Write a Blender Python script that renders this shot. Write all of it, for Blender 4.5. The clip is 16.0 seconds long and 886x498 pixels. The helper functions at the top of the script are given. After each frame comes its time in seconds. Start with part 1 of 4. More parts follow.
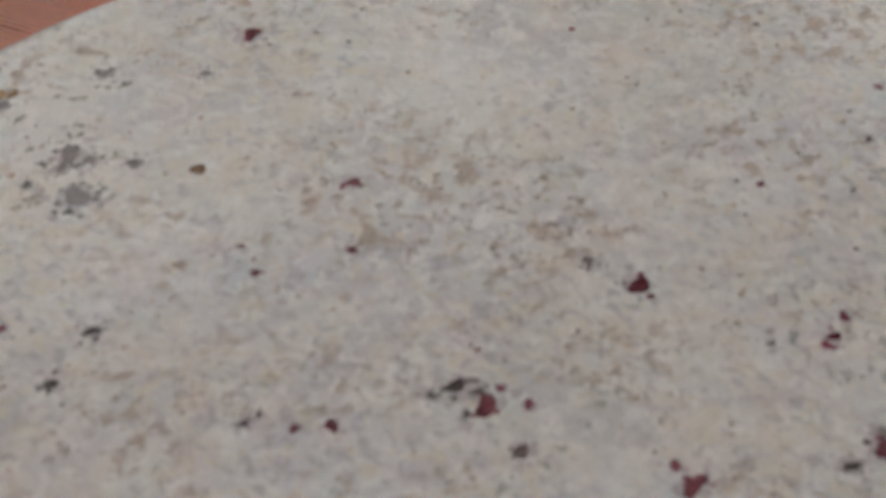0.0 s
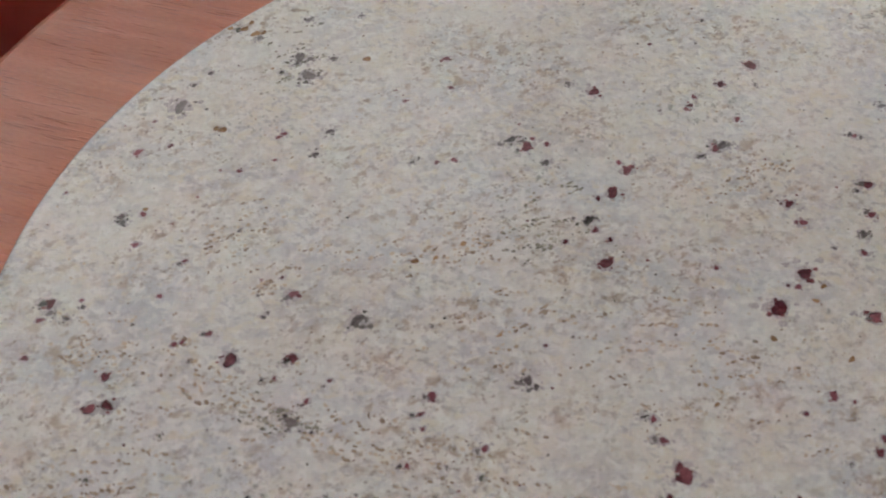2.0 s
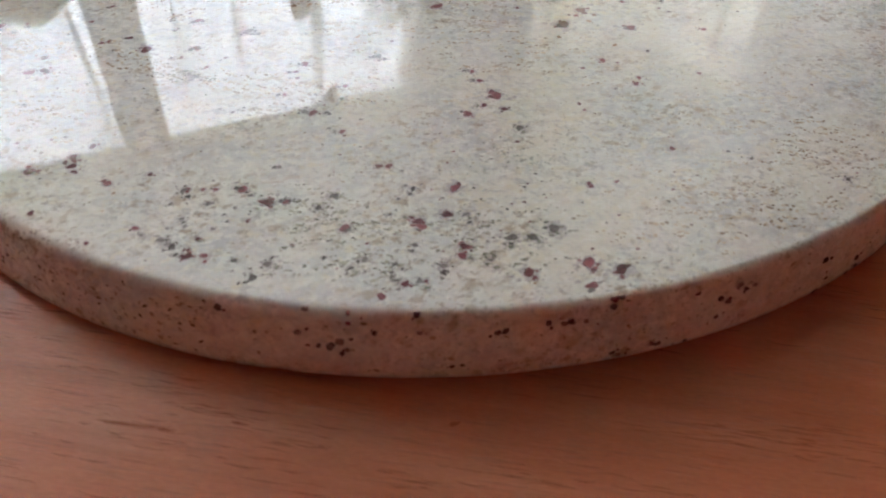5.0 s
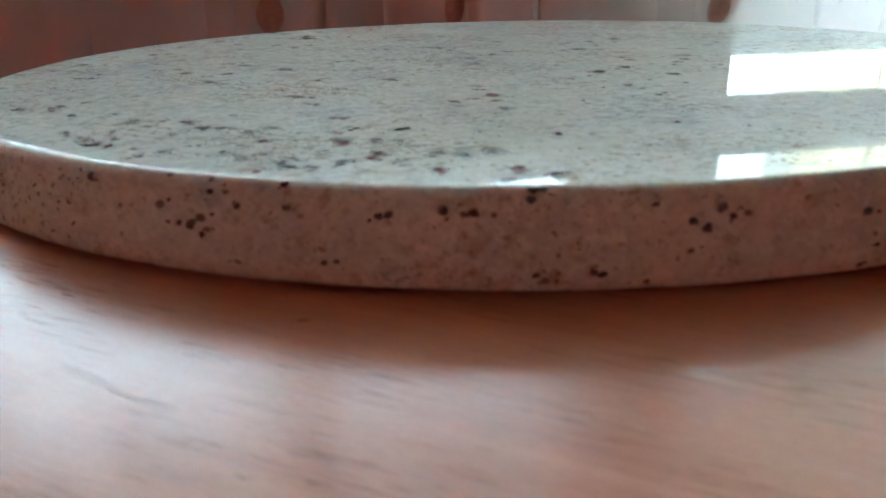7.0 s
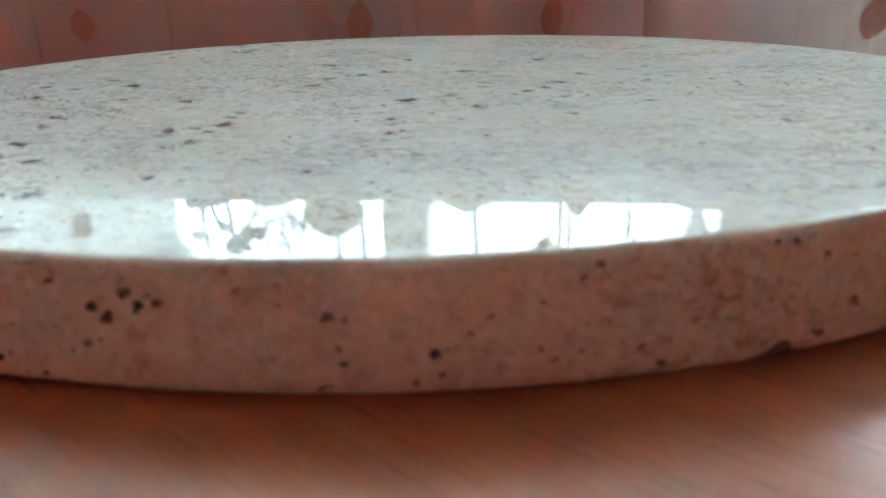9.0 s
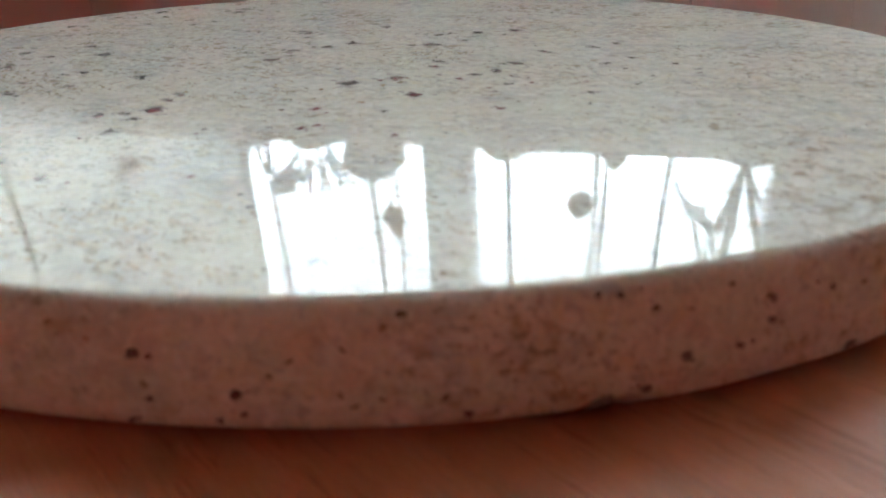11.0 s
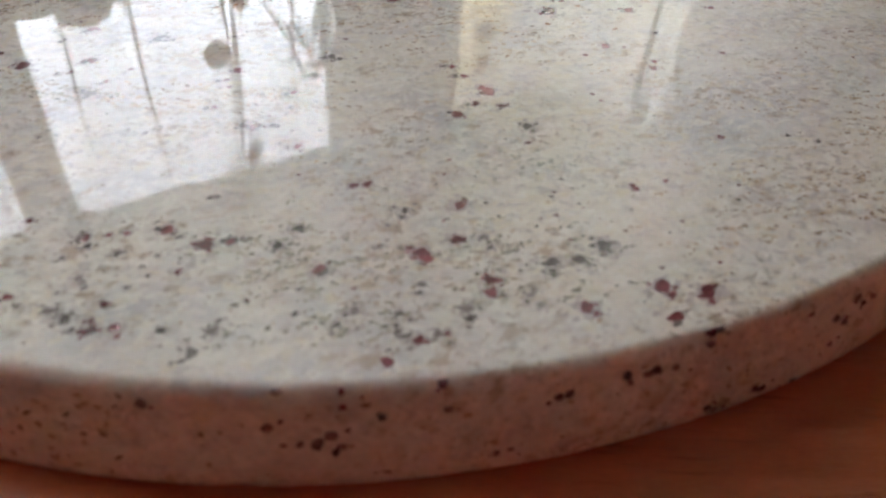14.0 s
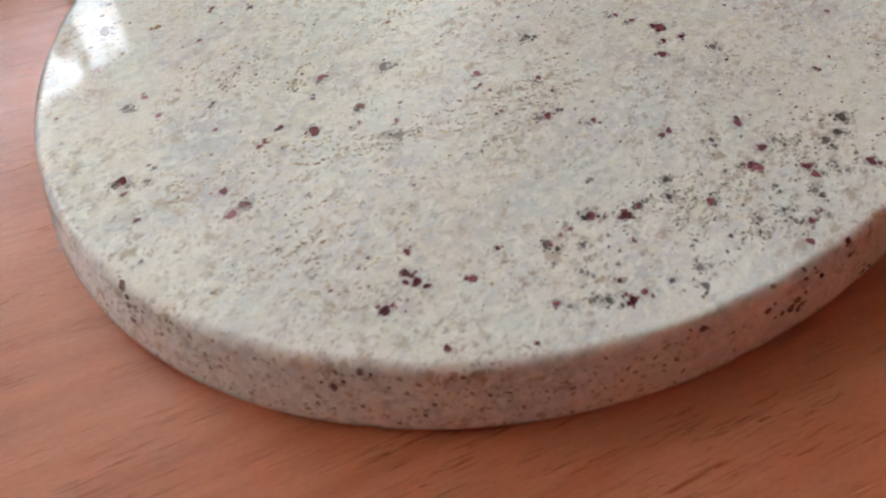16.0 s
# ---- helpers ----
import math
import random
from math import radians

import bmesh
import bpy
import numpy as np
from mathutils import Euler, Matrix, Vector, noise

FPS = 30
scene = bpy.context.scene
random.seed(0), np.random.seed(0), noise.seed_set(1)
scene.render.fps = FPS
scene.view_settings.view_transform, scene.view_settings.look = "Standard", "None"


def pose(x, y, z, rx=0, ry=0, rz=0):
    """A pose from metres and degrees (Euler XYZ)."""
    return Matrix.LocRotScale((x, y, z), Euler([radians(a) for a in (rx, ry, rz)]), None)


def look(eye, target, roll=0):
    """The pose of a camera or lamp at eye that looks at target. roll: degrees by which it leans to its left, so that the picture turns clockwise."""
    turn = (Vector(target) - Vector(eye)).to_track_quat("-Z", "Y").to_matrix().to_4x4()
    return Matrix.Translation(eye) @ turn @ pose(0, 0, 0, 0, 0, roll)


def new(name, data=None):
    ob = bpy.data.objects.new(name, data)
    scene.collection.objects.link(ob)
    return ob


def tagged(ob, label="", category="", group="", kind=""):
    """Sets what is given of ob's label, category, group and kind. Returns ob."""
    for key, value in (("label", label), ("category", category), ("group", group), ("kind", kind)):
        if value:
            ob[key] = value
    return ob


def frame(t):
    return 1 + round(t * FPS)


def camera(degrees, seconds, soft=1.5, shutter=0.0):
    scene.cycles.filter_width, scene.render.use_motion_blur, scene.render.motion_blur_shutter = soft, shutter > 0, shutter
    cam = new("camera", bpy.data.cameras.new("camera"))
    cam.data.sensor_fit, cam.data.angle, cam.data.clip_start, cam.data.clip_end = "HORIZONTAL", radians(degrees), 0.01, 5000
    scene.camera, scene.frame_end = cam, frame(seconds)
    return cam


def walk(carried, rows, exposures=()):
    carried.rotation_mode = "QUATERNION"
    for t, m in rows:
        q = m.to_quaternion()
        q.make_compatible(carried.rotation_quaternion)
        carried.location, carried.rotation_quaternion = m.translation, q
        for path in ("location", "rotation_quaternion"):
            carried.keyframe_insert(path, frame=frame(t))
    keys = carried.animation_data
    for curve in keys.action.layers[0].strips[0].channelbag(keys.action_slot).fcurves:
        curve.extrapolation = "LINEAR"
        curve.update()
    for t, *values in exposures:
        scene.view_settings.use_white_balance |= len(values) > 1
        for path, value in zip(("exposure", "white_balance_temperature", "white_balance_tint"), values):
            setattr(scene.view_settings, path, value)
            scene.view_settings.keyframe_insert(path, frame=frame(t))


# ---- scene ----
cam = camera(60.0, 16.0, soft=1.9)
cam.data.dof.use_dof = True   # a small phone lens, focused on the middle of the slab
cam.data.dof.focus_distance, cam.data.dof.aperture_fstop = 0.43, 14.8
PATH = [
    (0.0, (0.0204, 0.0301, 0.7338), (0.0344, 0.4102, -0.1911), 0.78),
    (0.5, (0.0181, -0.0000, 0.7705), (0.0318, 0.4213, -0.1363), 0.35),
    (1.0, (0.0219, -0.0519, 0.8075), (0.0186, 0.3927, -0.0883), -2.38),
    (1.5, (0.0016, -0.0919, 0.8322), (0.0035, 0.3595, -0.0601), -3.26),
    (2.0, (-0.0250, -0.1202, 0.8441), (0.0267, 0.3363, -0.0442), -0.26),
    (2.5, (-0.0546, -0.1496, 0.8525), (0.0552, 0.3245, -0.0211), 2.47),
    (3.0, (-0.0776, -0.1871, 0.8640), (0.0586, 0.3177, 0.0115), 1.80),
    (3.5, (-0.0947, -0.2297, 0.8665), (0.0730, 0.3206, 0.0486), 1.46),
    (4.0, (-0.0980, -0.2800, 0.8478), (0.0811, 0.2816, 0.0400), 1.81),
    (4.5, (-0.0643, -0.3259, 0.8241), (0.1233, 0.2541, 0.0314), 3.33),
    (5.0, (-0.0341, -0.3542, 0.7795), (0.1510, 0.3146, 0.0595), 4.21),
    (5.2, (-0.0281, -0.3637, 0.7583), (0.1504, 0.3413, 0.0719), 4.26),
    (7.3, (0.0841, -0.3994, 0.6418), (-0.0045, 0.5241, 0.2684), -1.25),
    (7.5, (0.1030, -0.3896, 0.6441), (-0.0013, 0.5310, 0.2679), -1.18),
    (8.0, (0.1523, -0.3655, 0.6430), (-0.0165, 0.5484, 0.2740), -1.44),
    (8.5, (0.1991, -0.3418, 0.6396), (-0.0654, 0.5482, 0.2683), -2.29),
    (9.0, (0.2424, -0.3110, 0.6396), (-0.1114, 0.5475, 0.2685), -2.74),
    (9.5, (0.2804, -0.2925, 0.6384), (-0.1518, 0.5258, 0.2595), -2.93),
    (9.7, (0.2944, -0.2835, 0.6408), (-0.1586, 0.5230, 0.2608), -3.14),
    (12.0, (0.2569, -0.2751, 0.6598), (-0.0675, 0.5092, 0.1310), 0.67),
    (12.5, (0.1761, -0.3001, 0.6645), (0.0001, 0.5136, 0.1104), 1.37),
    (13.0, (0.0735, -0.3233, 0.6776), (0.0669, 0.5054, 0.1179), 1.64),
    (13.5, (0.0038, -0.3070, 0.6721), (0.1690, 0.5060, 0.1137), 0.94),
    (14.0, (-0.0417, -0.2977, 0.7174), (0.2433, 0.3953, 0.0551), 3.77),
    (14.5, (-0.1000, -0.3170, 0.7668), (0.1706, 0.3221, 0.0469), 2.35),
    (15.0, (-0.1764, -0.2829, 0.7999), (0.1681, 0.2883, 0.0549), 1.45),
    (15.5, (-0.2102, -0.2532, 0.7990), (0.2182, 0.2394, 0.0415), 2.85),
    (16.0, (-0.2203, -0.2118, 0.7842), (0.2390, 0.2214, 0.0088), 0.46),
]
EXPOSURES = [(0.0, 2.42, 6100, 15), (3.5, 2.6, 6140, 15), (4.5, 2.61, 6170, 14), (5.0, 2.57, 6120, 10), (7.3, 2.91, 5120, -11), (9.7, 3.37, 5350, -5),
             (12.0, 2.47, 6070, 4), (13.5, 2.3, 6200, 9), (14.0, 2.47, 6250, 12), (14.5, 2.62, 6070, 4), (15.0, 2.75, 5710, -3), (15.4, 2.84, 6020, 7), (16.0, 2.97, 6150, 9)]
walk(cam, [(t, look(eye, target, roll)) for t, eye, target, roll in PATH], EXPOSURES)

# ---- world, sun ----
world = bpy.data.worlds.new("world")
scene.world = world
world.use_nodes = True
wn = world.node_tree.nodes
sky = wn.new("ShaderNodeTexSky")
sky.sky_type = "NISHITA"
sky.sun_disc = False
sky.sun_elevation, sky.sun_rotation = radians(38), radians(200)
sky.dust_density = 4.0
wn["Background"].inputs["Strength"].default_value = 0.15
cloud = wn.new("ShaderNodeMix")
cloud.data_type = "RGBA"
cloud.inputs[0].default_value = 0.85
cloud.inputs[7].default_value = (18.0, 18.9, 20.2, 1)   # an even cover of bright cloud
world.node_tree.links.new(sky.outputs["Color"], cloud.inputs[6])
world.node_tree.links.new(cloud.outputs[2], wn["Background"].inputs["Color"])
sun = new("sun", bpy.data.lights.new("sun", "SUN"))
sun.data.energy, sun.data.angle, sun.data.color = 1.5, radians(10), (1.0, 0.95, 0.88)
sun.matrix_world = look((3, -9, 9), (0, 0, 0))


# ---- materials ----
class Mat:
    """A node material with short helpers for procedural patterns."""

    def __init__(self, name, rough=0.5, spec=0.5, metal=0.0):
        self.m = bpy.data.materials.new(name)
        self.m.use_nodes = True
        self.n, self.l = self.m.node_tree.nodes, self.m.node_tree.links
        self.b = self.n["Principled BSDF"]
        self.b.inputs["Roughness"].default_value = rough
        self.b.inputs["Specular IOR Level"].default_value = spec
        self.b.inputs["Metallic"].default_value = metal
        self.co = self.n.new("ShaderNodeTexCoord").outputs["Object"]

    def put(self, socket, value):
        if isinstance(value, bpy.types.NodeSocket):
            self.l.new(value, socket)
        elif isinstance(value, (int, float)):
            socket.default_value = value
        else:
            socket.default_value = (*value, 1.0) if len(value) == 3 and socket.type == "RGBA" else value

    def mapped(self, scale=(1, 1, 1), turn=0.0, vec=None):
        t = self.n.new("ShaderNodeMapping")
        self.l.new(vec or self.co, t.inputs["Vector"])
        t.inputs["Rotation"].default_value = (0, 0, radians(turn))
        out = self.n.new("ShaderNodeVectorMath")
        out.operation = "MULTIPLY"
        self.l.new(t.outputs["Vector"], out.inputs[0])
        out.inputs[1].default_value = scale
        return out.outputs[0]

    def noise(self, scale, detail=3.0, rough=0.55, vec=None, distort=0.0):
        t = self.n.new("ShaderNodeTexNoise")
        self.l.new(vec or self.co, t.inputs["Vector"])
        for key, v in (("Scale", scale), ("Detail", detail), ("Roughness", rough), ("Distortion", distort)):
            t.inputs[key].default_value = v
        return t.outputs["Fac"]

    def ramp(self, fac, *stops):
        t = self.n.new("ShaderNodeValToRGB")
        self.l.new(fac, t.inputs["Fac"])
        e = t.color_ramp.elements
        while len(e) < len(stops):
            e.new(0.5)
        for el, (p, c) in zip(e, stops):
            el.position = p
            el.color = (c, c, c, 1) if isinstance(c, (int, float)) else (*c, 1)
        return t.outputs["Color"]

    def mix(self, fac, a, b, kind="MIX"):
        t = self.n.new("ShaderNodeMix")
        t.data_type, t.blend_type = "RGBA", kind
        for s, v in ((t.inputs[0], fac), (t.inputs[6], a), (t.inputs[7], b)):
            self.put(s, v)
        return t.outputs[2]

    def math(self, op, a, b=0.0):
        t = self.n.new("ShaderNodeMath")
        t.operation = op
        self.put(t.inputs[0], a)
        self.put(t.inputs[1], b)
        return t.outputs[0]

    def base(self, colour):
        self.put(self.b.inputs["Base Color"], colour)
        return self

    def roughness(self, v):
        self.put(self.b.inputs["Roughness"], v)
        return self

    def bump(self, height, strength, distance):
        t = self.n.new("ShaderNodeBump")
        t.inputs["Strength"].default_value, t.inputs["Distance"].default_value = strength, distance
        self.l.new(height, t.inputs["Height"])
        self.l.new(t.outputs["Normal"], self.b.inputs["Normal"])
        return self


def granite():
    g = Mat("white_granite", 0.03, 0.42)
    flow = g.mapped((1, 1.8, 1.6), -8)
    grain = g.mapped((1, 1.35, 1.25), -8)
    patch = g.noise(11, 4, 0.6, flow, 0.6)
    cloud = g.noise(17, 4, 0.6, g.mapped((1, 1.5, 1.5), 12), 0.8)
    veins = g.noise(24, 5, 0.62, flow, 0.9)
    # cream, white and blue-grey fields
    col = g.ramp(patch, (0.32, (0.68, 0.68, 0.68)), (0.45, (0.77, 0.75, 0.71)), (0.58, (0.79, 0.745, 0.66)), (0.72, (0.71, 0.70, 0.685)))
    col = g.mix(g.ramp(cloud, (0.52, 0.0), (0.70, 0.75)), col, (0.53, 0.54, 0.555))
    col = g.mix(g.ramp(veins, (0.52, 0.0), (0.68, 0.6)), col, (0.555, 0.53, 0.55))
    # milky, cream and grey crystals with soft borders, closest in the grainy fields
    grainy = g.ramp(g.noise(26, 4, 0.6, g.mapped((1, 1.6, 1.5), 4), 0.6), (0.40, 0.25), (0.56, 1.0))
    col = g.mix(g.ramp(g.noise(190, 3, 0.62, grain, 0.5), (0.47, 0.0), (0.62, 0.85)), col, (0.88, 0.855, 0.80))
    col = g.mix(g.math("MULTIPLY", grainy, g.ramp(g.noise(240, 3, 0.6, g.mapped((1, 1.5, 1.3), 20), 0.6), (0.51, 0.0), (0.64, 0.72))), col, (0.48, 0.465, 0.465))
    col = g.mix(g.math("MULTIPLY", grainy, g.ramp(g.noise(150, 3, 0.6, g.mapped((1, 1.4, 1.3), 5), 0.4), (0.53, 0.0), (0.66, 0.7))), col, (0.76, 0.69, 0.55))
    # faint tan crumbs, gathered in drifts along the flow of the stone
    drift = g.ramp(g.noise(19, 4, 0.62, flow, 0.7), (0.45, 0.12), (0.60, 1.0))
    tan = g.math("MULTIPLY", g.ramp(g.noise(170, 3, 0.55, grain, 0.3), (0.55, 0.0), (0.66, 1.0)), drift)
    col = g.mix(g.math("MULTIPLY", tan, 0.8), col, (0.43, 0.335, 0.25))
    crumbs = g.math("MULTIPLY", g.ramp(g.noise(380, 3, 0.6, grain), (0.55, 0.0), (0.66, 1.0)), drift)
    col = g.mix(g.math("MULTIPLY", crumbs, 0.8), col, (0.30, 0.235, 0.19))
    green = g.math("MULTIPLY", g.ramp(g.noise(330, 2, 0.6), (0.60, 0.0), (0.68, 1.0)), g.ramp(g.noise(15, 3, 0.6, flow), (0.54, 0.0), (0.66, 1.0)))
    col = g.mix(g.math("MULTIPLY", green, 0.6), col, (0.17, 0.18, 0.15))
    col = g.mix(1.0, col, (0.962, 1.0, 1.01), "MULTIPLY")
    g.base(g.mix(0.34, col, g.ramp(g.noise(620, 3, 0.7), (0.3, (0.30, 0.29, 0.28)), (0.7, (0.86, 0.84, 0.80))), "SOFT_LIGHT"))
    g.roughness(g.ramp(g.noise(60, 4), (0.3, 0.018), (0.7, 0.035)))
    return g.bump(g.noise(14, 2), 0.012, 0.002).m


def dust(name, dark, light):
    g = Mat(name, 0.04, 0.48)
    geo = g.n.new("ShaderNodeNewGeometry")
    return g.base(g.ramp(g.math("ADD", geo.outputs["Random Per Island"], g.math("MULTIPLY", g.noise(1500, 2), 0.3)), (0.1, dark), (1.1, light))).m


def mineral(name, dark, light, scale=1.6):
    g = Mat(name, 0.04, 0.48)
    info = g.n.new("ShaderNodeObjectInfo")
    tone = g.ramp(g.math("ADD", g.math("MULTIPLY", g.noise(scale, 3, 0.6), 0.75), g.math("MULTIPLY", info.outputs["Random"], 0.35)),
                  (0.35, dark), (0.72, light))
    return g.base(tone).m


def feldspar():
    g = Mat("grey_feldspar", 0.03, 0.48)
    tone = g.ramp(g.noise(420, 3, 0.6), (0.35, (0.36, 0.33, 0.345)), (0.65, (0.56, 0.535, 0.53)))
    return g.base(g.mix(g.ramp(g.noise(900, 2, 0.6), (0.42, 0.0), (0.62, 0.9)), tone, (0.66, 0.635, 0.61))).m


def wood():
    g = Mat("cherry_veneer", 0.33, 0.4)
    g.b.inputs["Coat Weight"].default_value = 0.40
    g.b.inputs["Coat Roughness"].default_value = 0.20
    flow = g.mapped((1.0, 9.0, 9.0))
    wave = g.noise(7.0, 4, 0.6, flow, 0.4)
    col = g.ramp(wave, (0.30, (0.45, 0.138, 0.066)), (0.50, (0.54, 0.180, 0.094)), (0.70, (0.61, 0.232, 0.135)))
    band = g.noise(2.4, 2, 0.5, g.mapped((1.0, 5.0, 5.0)))
    col = g.mix(g.ramp(band, (0.35, 0.0), (0.7, 0.35)), col, (0.46, 0.15, 0.07))
    # short open pores in the grain, gathered in runs
    gate = g.ramp(g.noise(1.0, 3, 0.6, g.mapped((16, 90, 0))), (0.42, 0.1), (0.56, 1.0))
    pore = g.math("MULTIPLY", g.ramp(g.noise(1.0, 2, 0.5, g.mapped((42, 1000, 0))), (0.56, 0.0), (0.68, 1.0)), gate)
    streak = g.noise(1.0, 4, 0.6, g.mapped((5, 170, 0)))
    col = g.mix(g.ramp(streak, (0.35, 0.0), (0.7, 0.38)), col, (0.42, 0.135, 0.062))
    col = g.mix(g.math("MULTIPLY", pore, 0.35), col, (0.20, 0.06, 0.03))
    col = g.mix(0.34, col, g.ramp(g.noise(1.0, 3, 0.6, g.mapped((260, 1100, 0))), (0.3, (0.30, 0.30, 0.30)), (0.7, (0.75, 0.75, 0.75))), "SOFT_LIGHT")
    g.base(col)
    height = g.math("SUBTRACT", g.math("MULTIPLY", streak, 0.25), g.math("MULTIPLY", pore, 1.0))
    return g.bump(height, 0.5, 0.0006).m


def plaster(name, colour, rough=0.8):
    g = Mat(name, rough, 0.3)
    c = Vector(colour)
    g.base(g.ramp(g.noise(6, 4, 0.6), (0.3, tuple(c * 0.9)), (0.7, tuple(c * 1.06))))
    return g.bump(g.noise(180, 3), 0.15, 0.002).m


def painted(name, colour, rough=0.35):
    g = Mat(name, rough)
    c = Vector(colour)
    g.base(g.ramp(g.noise(14, 3), (0.3, tuple(c * 0.94)), (0.7, tuple(c))))
    return g.bump(g.noise(60, 2), 0.05, 0.001).m


def floor_wood():
    g = Mat("dark_red_boards", 0.32)
    flow = g.mapped((1.0, 12.0, 1.0), 12)
    col = g.ramp(g.noise(5, 4, 0.6, flow), (0.3, (0.25, 0.036, 0.018)), (0.7, (0.37, 0.065, 0.03)))
    g.base(col)
    return g.bump(g.noise(40, 3, 0.6, flow), 0.15, 0.001).m


def sheer():
    g = Mat("sheer_voile", 0.9, 0.1)
    out = g.n["Material Output"]
    g.base((0.86, 0.83, 0.78))
    trans = g.n.new("ShaderNodeBsdfTranslucent")
    trans.inputs["Color"].default_value = (0.86, 0.83, 0.78, 1)
    clear = g.n.new("ShaderNodeBsdfTransparent")
    body = g.n.new("ShaderNodeMixShader")
    body.inputs[0].default_value = 0.5
    g.l.new(g.b.outputs[0], body.inputs[1])
    g.l.new(trans.outputs[0], body.inputs[2])
    final = g.n.new("ShaderNodeMixShader")
    final.inputs[0].default_value = 0.60
    g.l.new(clear.outputs[0], final.inputs[1])
    g.l.new(body.outputs[0], final.inputs[2])
    g.l.new(final.outputs[0], out.inputs["Surface"])
    return g.m


def applique():
    g = Mat("rose_brown_applique", 0.85, 0.2)
    g.base(g.ramp(g.noise(160, 3), (0.3, (0.42, 0.245, 0.20)), (0.7, (0.56, 0.36, 0.30))))
    out = g.n["Material Output"]
    trans = g.n.new("ShaderNodeBsdfTranslucent")
    trans.inputs["Color"].default_value = (0.52, 0.32, 0.26, 1)
    final = g.n.new("ShaderNodeMixShader")
    final.inputs[0].default_value = 0.35
    g.l.new(g.b.outputs[0], final.inputs[1])
    g.l.new(trans.outputs[0], final.inputs[2])
    g.l.new(final.outputs[0], out.inputs["Surface"])
    return g.m


def glass():
    g = Mat("window_glass", 0.0)
    g.base((1, 1, 1))
    g.b.inputs["Transmission Weight"].default_value = 1.0
    g.b.inputs["IOR"].default_value = 1.02
    return g.m


def leaf_green():
    g = Mat("plant_leaf", 0.5)
    g.base(g.ramp(g.noise(30, 3), (0.3, (0.03, 0.07, 0.025)), (0.7, (0.07, 0.13, 0.04))))
    return g.m


PORE = dust("open_pores", (0.17, 0.054, 0.029), (0.36, 0.115, 0.06))
GRANITE, WOOD, FLOOR = granite(), wood(), floor_wood()
GARNET = mineral("garnet", (0.075, 0.016, 0.023), (0.28, 0.10, 0.12))
BIOTITE = mineral("biotite", (0.055, 0.048, 0.048), (0.27, 0.245, 0.24))
GARNET_SIDE = mineral("garnet_side", (0.058, 0.010, 0.016), (0.24, 0.07, 0.09), 900)
BIOTITE_SIDE = mineral("biotite_side", (0.085, 0.06, 0.062), (0.30, 0.215, 0.20), 900)
GARNET_DUST = dust("garnet_dust", (0.065, 0.012, 0.018), (0.30, 0.11, 0.12))
MICA_DUST = dust("mica_dust", (0.05, 0.046, 0.045), (0.28, 0.26, 0.235))
TAN_DUST = dust("tan_crumbs", (0.24, 0.18, 0.13), (0.64, 0.55, 0.42))
RIM_DUST = dust("rim_flecks", (0.17, 0.125, 0.09), (0.48, 0.39, 0.30))
OLIVE_DUST = dust("olive_crumbs", (0.14, 0.14, 0.11), (0.50, 0.48, 0.39))
OLIVE = mineral("olive_mica", (0.10, 0.105, 0.085), (0.34, 0.34, 0.29))
FELDSPAR = feldspar()
RUSTY = mineral("rust_stain", (0.20, 0.11, 0.05), (0.46, 0.30, 0.16))
WALL = plaster("cream_plaster", (0.66, 0.64, 0.60))
DADO = plaster("dark_red_wall_paint", (0.76, 0.34, 0.28), 0.5)
# unseen walls, coloured to throw reddish bounce light onto the slab's side
BACK_WALL = plaster("red_brown_wallpaper", (0.50, 0.13, 0.085))
SIDE_WALL = plaster("rose_wallpaper", (0.40, 0.145, 0.105))
CEILING = plaster("pale_ceiling", (0.60, 0.58, 0.53))
FRAME = painted("white_frame_paint", (0.74, 0.73, 0.71))
SHEER, APPLIQUE, GLASS, LEAF = sheer(), applique(), glass(), leaf_green()
CLAY = painted("clay_pot", (0.36, 0.16, 0.09), 0.7)
LAWN = plaster("winter_grass", (0.16, 0.17, 0.10))
YELLOW = plaster("yellow_render", (0.70, 0.60, 0.35))
BEIGE = plaster("beige_render", (0.48, 0.45, 0.38))
PARAPET = plaster("white_render", (0.74, 0.75, 0.75))
DIM_GLASS = painted("dim_window_glass", (0.30, 0.31, 0.31), 0.5)
WING = plaster("grey_render", (0.36, 0.365, 0.36))
ROOF = plaster("grey_roof", (0.42, 0.40, 0.36))
BARK = plaster("bark", (0.10, 0.08, 0.06))


# ---- mesh helpers ----
def part(name, bm, material, parent=None, label="", smooth=False):
    me = bpy.data.meshes.new(name)
    bm.to_mesh(me)
    bm.free()
    me.materials.append(material)
    if smooth:
        for p in me.polygons:
            p.use_smooth = len(p.vertices) < 9   # the big flat caps stay flat
    ob = new(name, me)
    if parent:
        ob.parent = parent
    if label:
        ob["label"] = label
    return ob


def thing(name, m, label, category, group="", kind=""):
    ob = new(name)
    ob.matrix_world = m
    return tagged(ob, label, category, group, kind)


def box(x0, x1, y0, y1, z0, z1, bevel=0.0, bm=None):
    bm = bm or bmesh.new()
    r = bmesh.ops.create_cube(bm, size=1, matrix=Matrix.Translation(((x0 + x1) / 2, (y0 + y1) / 2, (z0 + z1) / 2)) @ Matrix.Diagonal((x1 - x0, y1 - y0, z1 - z0, 1)))
    if bevel:
        es = list({e for v in r["verts"] for e in v.link_edges})
        bmesh.ops.bevel(bm, geom=es, offset=bevel, segments=2, affect="EDGES")
    return bm


